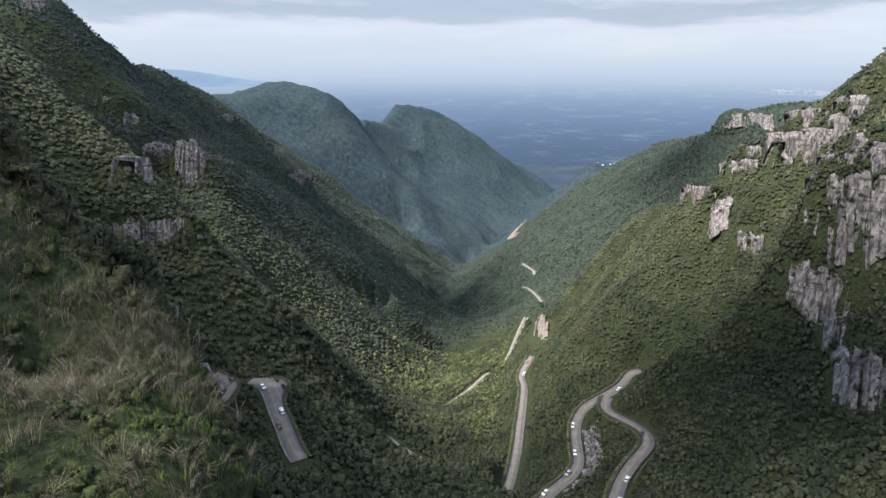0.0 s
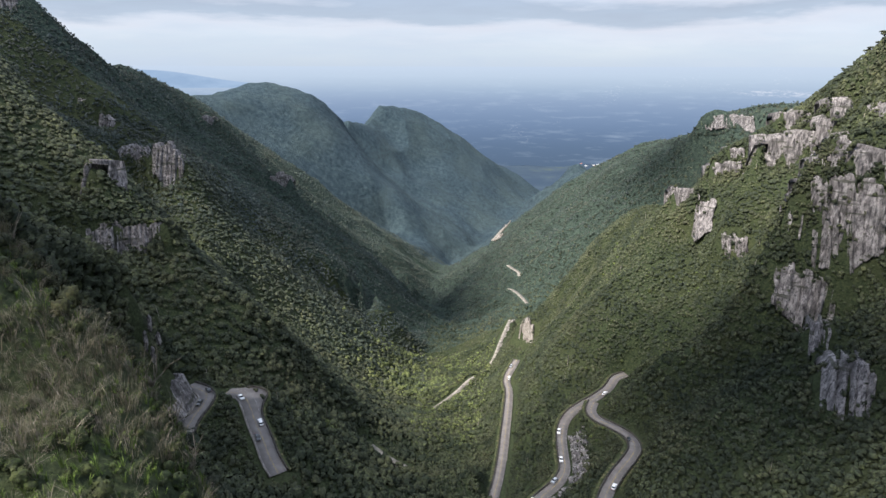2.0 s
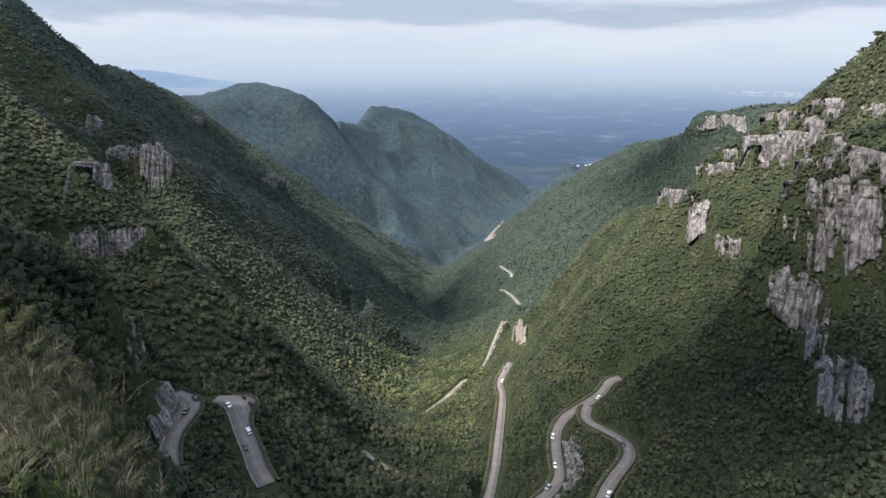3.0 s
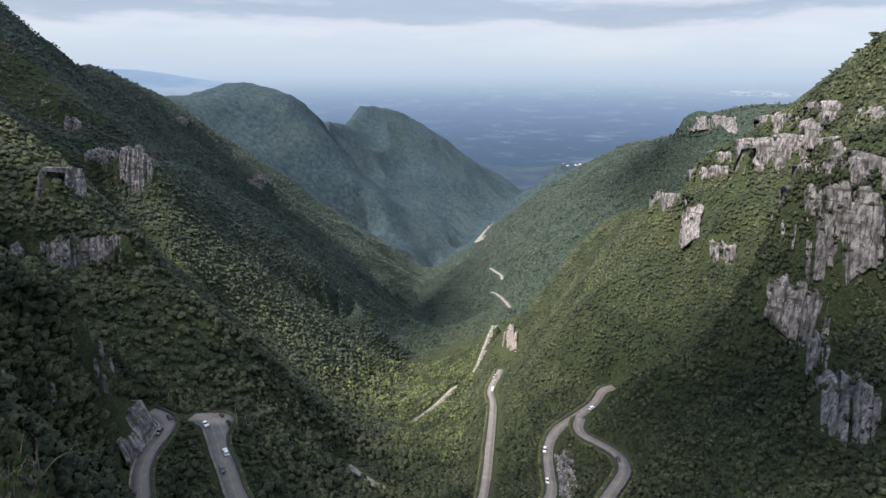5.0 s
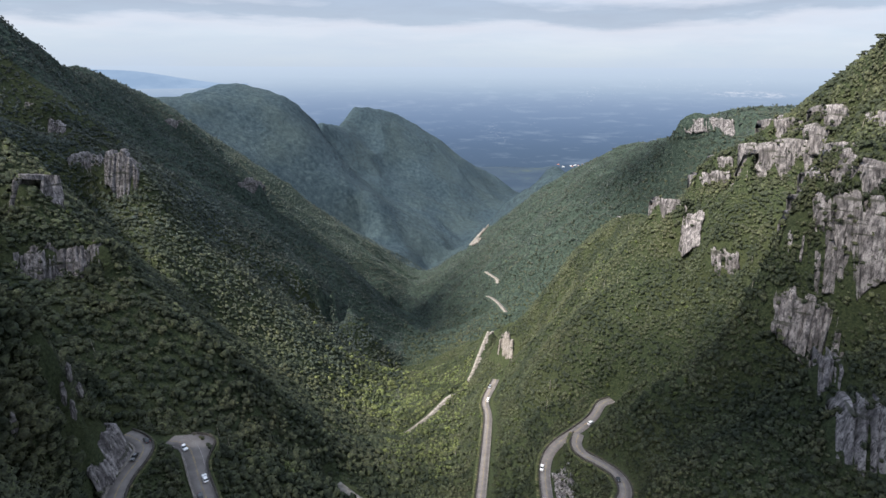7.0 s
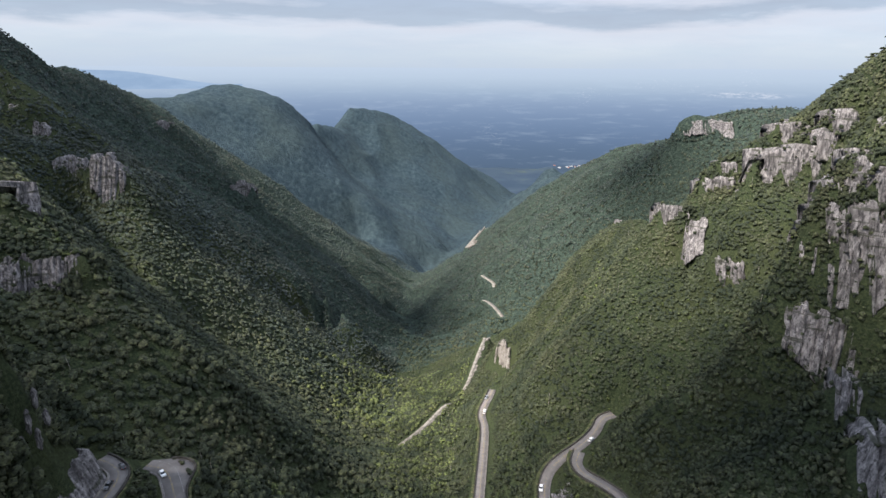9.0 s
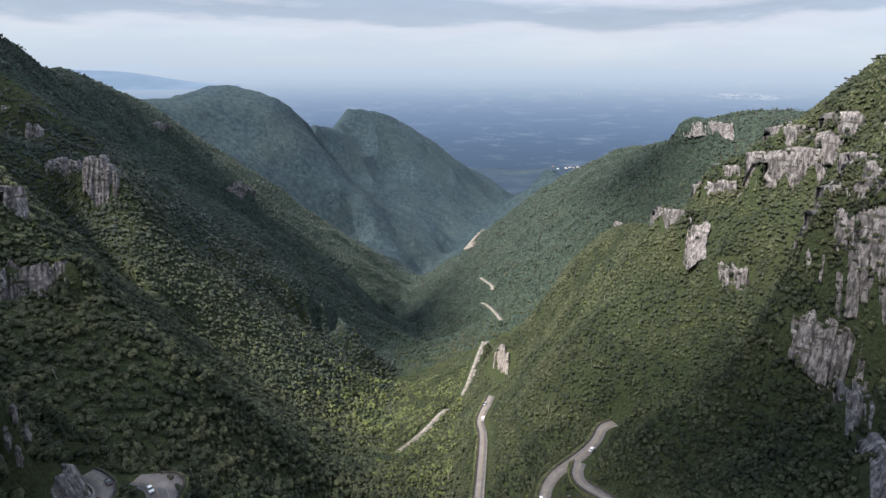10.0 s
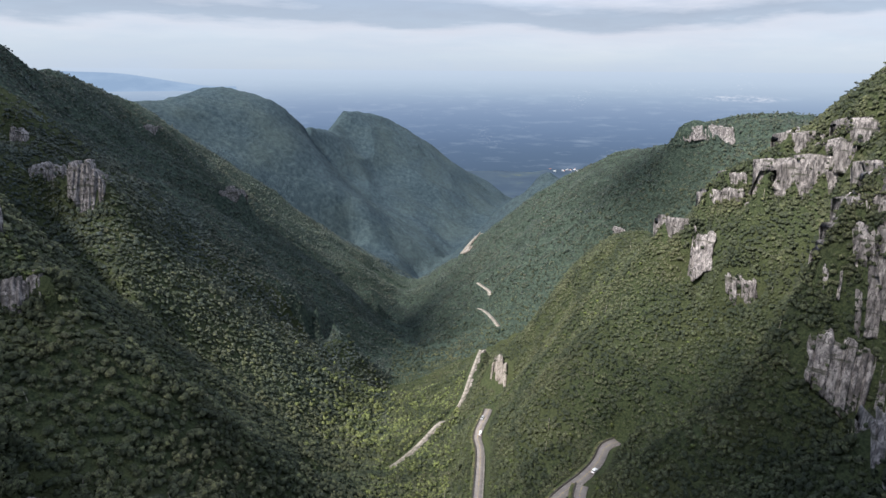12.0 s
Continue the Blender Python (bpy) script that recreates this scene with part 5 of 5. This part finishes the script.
RIM = plain("rim_alloy", (0.5, 0.5, 0.5), 0.35, 0.8)
LAMP = plain("lamp_lens", (0.75, 0.75, 0.72), 0.15)
TAIL = plain("tail_lens", (0.35, 0.02, 0.02), 0.2)


def car(paint, label):
    base = tagged(new("car"), label, "car", "cars on the mountain road")
    body = [(-2.1, 0.35), (-2.15, 0.75), (-1.9, 0.95), (-0.95, 1.0), (0.9, 1.0), (2.0, 0.92), (2.15, 0.6), (2.1, 0.3)]
    part("body", profile_body(body, 0.88, 0.06), paint, base)
    cabin = [(-1.75, 0.98), (-1.25, 1.42), (0.25, 1.46), (1.05, 0.98)]
    glass = part("window_band", profile_body(cabin, 0.80, 0.14), GLASS, base, "dark tinted car windows")
    roof = [(-1.32, 1.41), (-1.2, 1.47), (0.2, 1.5), (0.32, 1.44)]
    part("roof", profile_body(roof, 0.70, 0.06), paint, base)
    for x in (-0.78, 0.78):
        for y in (-1.3, 1.32):
            bm = bmesh.new()
            bmesh.ops.create_cone(bm, cap_ends=True, segments=16, radius1=0.32, radius2=0.32, depth=0.22,
                                  matrix=Matrix.Translation((x, y, 0.32)) @ Matrix.Rotation(radians(90), 4, "Y"))
            wheel = part("wheel", bm, TYRE, base, "black rubber tyre")
            bm = bmesh.new()
            bmesh.ops.create_cone(bm, cap_ends=True, segments=12, radius1=0.19, radius2=0.17, depth=0.03,
                                  matrix=Matrix.Translation((x * 1.15, y, 0.32)) @ Matrix.Rotation(radians(90), 4, "Y"))
            part("rim", bm, RIM, wheel, "grey alloy rim")
        for y, mat, nm in ((2.08, LAMP, "headlight"), (-2.1, TAIL, "tail_light")):
            bm = bmesh.new()
            bmesh.ops.create_cube(bm, size=1, matrix=Matrix.Translation((x * 0.8, y, 0.72)) @ Matrix.Diagonal((0.34, 0.12, 0.14, 1)))
            part(nm, bm, mat, base)
    return base


CARS = {"white": car(plain("white_car_paint", (0.75, 0.75, 0.74), 0.3, 0, 0.6), "white hatchback car driving on the asphalt road"),
        "black": car(plain("black_car_paint", (0.02, 0.022, 0.026), 0.25, 0, 0.6), "black car driving on the asphalt road"),
        "silver": car(plain("silver_car_paint", (0.42, 0.43, 0.44), 0.3, 0.5, 0.5), "silver grey car driving on the asphalt road")}


def on_road(line, at, side, down=True):
    """A pose on a road: at from 0 to 1 along the line, side metres to its right."""
    pts = ROADS[line]
    i = min(len(pts) - 2, max(1, int(at * (len(pts) - 1))))
    d = pts[i + 1] - pts[i - 1]
    d = d if down else -d
    xy = d[:2] / np.linalg.norm(d[:2])
    yaw = math.degrees(math.atan2(-xy[0], xy[1]))
    pitch = math.degrees(math.atan2(d[2], np.linalg.norm(d[:2])))
    p = pts[i, :2] + np.array((xy[1], -xy[0])) * side
    return pose(p[0], p[1], pts[i, 2] + 0.01, pitch, 0, yaw)


used = set()
for paint, line, at, side, down in (
        ("black", "roadL_upper", 0.66, 1.7, False), ("black", "roadL_upper", 0.80, 1.7, True),
        ("white", "roadL_lower", 0.20, 1.6, True), ("white", "roadL_lower", 0.52, 1.7, False), ("black", "roadL_lower", 0.66, 1.7, True),
        ("white", "roadR_lower", 0.50, 1.7, True), ("white", "roadR_lower", 0.66, 1.7, True), ("silver", "roadR_lower", 0.78, 1.7, True), ("white", "roadR_lower", 0.90, 1.7, True),
        ("white", "roadR_upper", 0.10, 1.7, True), ("white", "roadR_upper", 0.26, 1.7, True), ("black", "roadR_upper", 0.62, 1.7, False),
        ("silver", "roadM", 0.08, 1.5, True), ("white", "roadM", 0.16, 1.5, False), ("white", "roadR_lower", 0.22, 1.7, False)):
    m = on_road(line, at, side, down)
    if paint in used:
        copy_thing(CARS[paint], m)
    else:
        CARS[paint].matrix_basis = m
        used.add(paint)

# ---- the grassy near slope ----


def tuft_shapes(count, blades, seed, lean, fine):
    """Grass tufts of unit height: narrow bent blades."""
    rng = np.random.default_rng(seed)
    shapes = []
    for _ in range(count):
        az = rng.random(blades) * 2 * np.pi
        out = 0.25 + 0.45 * rng.random(blades)
        h = 0.55 + 0.45 * rng.random(blades)
        d = np.stack((np.cos(az), np.sin(az)), 1)
        base = d * (rng.random(blades) * 0.22)[:, None]
        mid = base + d * (out * 0.35)[:, None] + [lean * 0.25, 0]
        tip = base + d * out[:, None] + [lean, 0]
        side = np.stack((-d[:, 1], d[:, 0]), 1) * fine
        q = []
        for a, za, wa, b, zb, wb in ((base, h * 0 - 0.1, 1.0, mid, h * 0.65, 0.8), (mid, h * 0.65, 0.8, tip, h, 0.25)):
            q.append(np.stack((np.column_stack((a - side * wa, za)), np.column_stack((a + side * wa, za)),
                               np.column_stack((b + side * wb, zb)), np.column_stack((b - side * wb, zb))), 1))
        shapes.append(np.concatenate(q).reshape(-1, 3))
    return shapes


rng = np.random.default_rng(23)
gx, gy = rng.uniform(-100, 0, 60000), rng.uniform(18, 100, 60000)
ok = on_slope(gx, gy) & (np.hypot(gx, gy) < 120)
gx, gy = gx[ok], gy[ok]
gz = height(gx, gy)
patch = fractal(gx / 9, gy / 9, 3, 40) + 0.3 * rng.standard_normal(len(gx))
spot = np.stack((gx, gy, gz), 1)
dry, green = patch > 0.04, patch < 0.10
scatter("dry_grass", spot[dry][:3800], 1.1 + 1.0 * rng.random(len(spot[dry][:3800])), tuft_shapes(8, 16, 1, 0.62, 0.011), MAT["grass"], rng, 1.0, "pale dry grass plumes bent by the wind", category="grass")
scatter("green_grass", spot[green][:4600], 0.5 + 0.5 * rng.random(len(spot[green][:4600])), tuft_shapes(8, 9, 2, 0.14, 0.034), MAT["green_grass"], rng, 1.0, "fresh green grass tufts on the steep slope", category="grass")
bush = patch < -0.12
scatter("shrub_cover", spot[bush][:750], 0.8 + 1.4 * rng.random(len(spot[bush][:750])) ** 2, crown_shapes(10, 120, 12, 0.8, 3, 7, 0.09), MAT["shrub"], rng, 1.1, "low dense green shrubs between the grass", category="shrubs")

head = along(LINES["near_slope_edge"][:5], 0.3)
head = head[rng.integers(0, len(head), 210), :2] + rng.standard_normal((210, 2)) * [5.0, 4.0] + [-5.0, -3.0]
head = np.column_stack((head, height(head[:, 0], head[:, 1])))
scatter("bushes", head, 1.3 + 2.4 * rng.random(len(head)) ** 2, crown_shapes(10, 110, 14, 0.85, 3, 7, 0.09), MAT["bush"], rng, 1.1, "dark olive brown bushes at the head of the grassy slope", category="bushes")

# ---- houses of the village ----
rng = np.random.default_rng(91)
white_wall, red_roof, grey_roof = plain("white_plaster", (0.50, 0.50, 0.49), 0.8), plain("clay_roof", (0.30, 0.12, 0.07), 0.8), plain("sheet_roof", (0.34, 0.35, 0.36), 0.6)
for i in range(22):
    x, y = VILLAGE[0] + rng.normal() * 60, VILLAGE[1] + rng.normal() * 70
    house(x, y, float(height([x], [y])[0]) - 0.5, 7 + 9 * rng.random(), 6 + 5 * rng.random(), 2.5 + 1.5 * rng.random(), 180 * rng.random(), (red_roof, grey_roof, grey_roof)[i % 3], white_wall)

# ---- dead shrubs on the grassy slope ----


def dead_shrub(x, y, tall, seed):
    """A leafless shrub of crooked pale branches."""
    rng = np.random.default_rng(seed)
    base = tagged(new("dead_shrub"), "leafless shrub with crooked pale grey branches", "shrub", "dead shrubs on the slope")
    base.location = (x, y, float(height([x], [y])[0]) - 0.2)
    for i in range(7):
        bm = bmesh.new()
        a = i * 0.9 + rng.random()
        p, d, r = np.zeros(3), np.array((math.cos(a) * 0.5, math.sin(a) * 0.5, 1.0)), 0.045 * tall
        for k in range(4):
            q = p + d * tall * 0.26
            limb(bm, p, q, r, r * 0.7, 5)
            if k:
                side = q + (d + rng.standard_normal(3) * 0.9) * tall * 0.16
                limb(bm, q, side, r * 0.5, r * 0.25, 4)
            p, d, r = q, d + rng.standard_normal(3) * 0.35, r * 0.7
        part("branch", bm, MAT["bark"], base)
    return base


for i, (x, y, tall) in enumerate(((-43, 78, 3.2), (-38, 75, 3.0), (-34, 72, 3.4), (-24, 58, 2.6), (-47, 83, 3.6), (-29, 66, 2.4), (-56, 84, 3.0))):
    dead_shrub(x, y, tall, 300 + i)
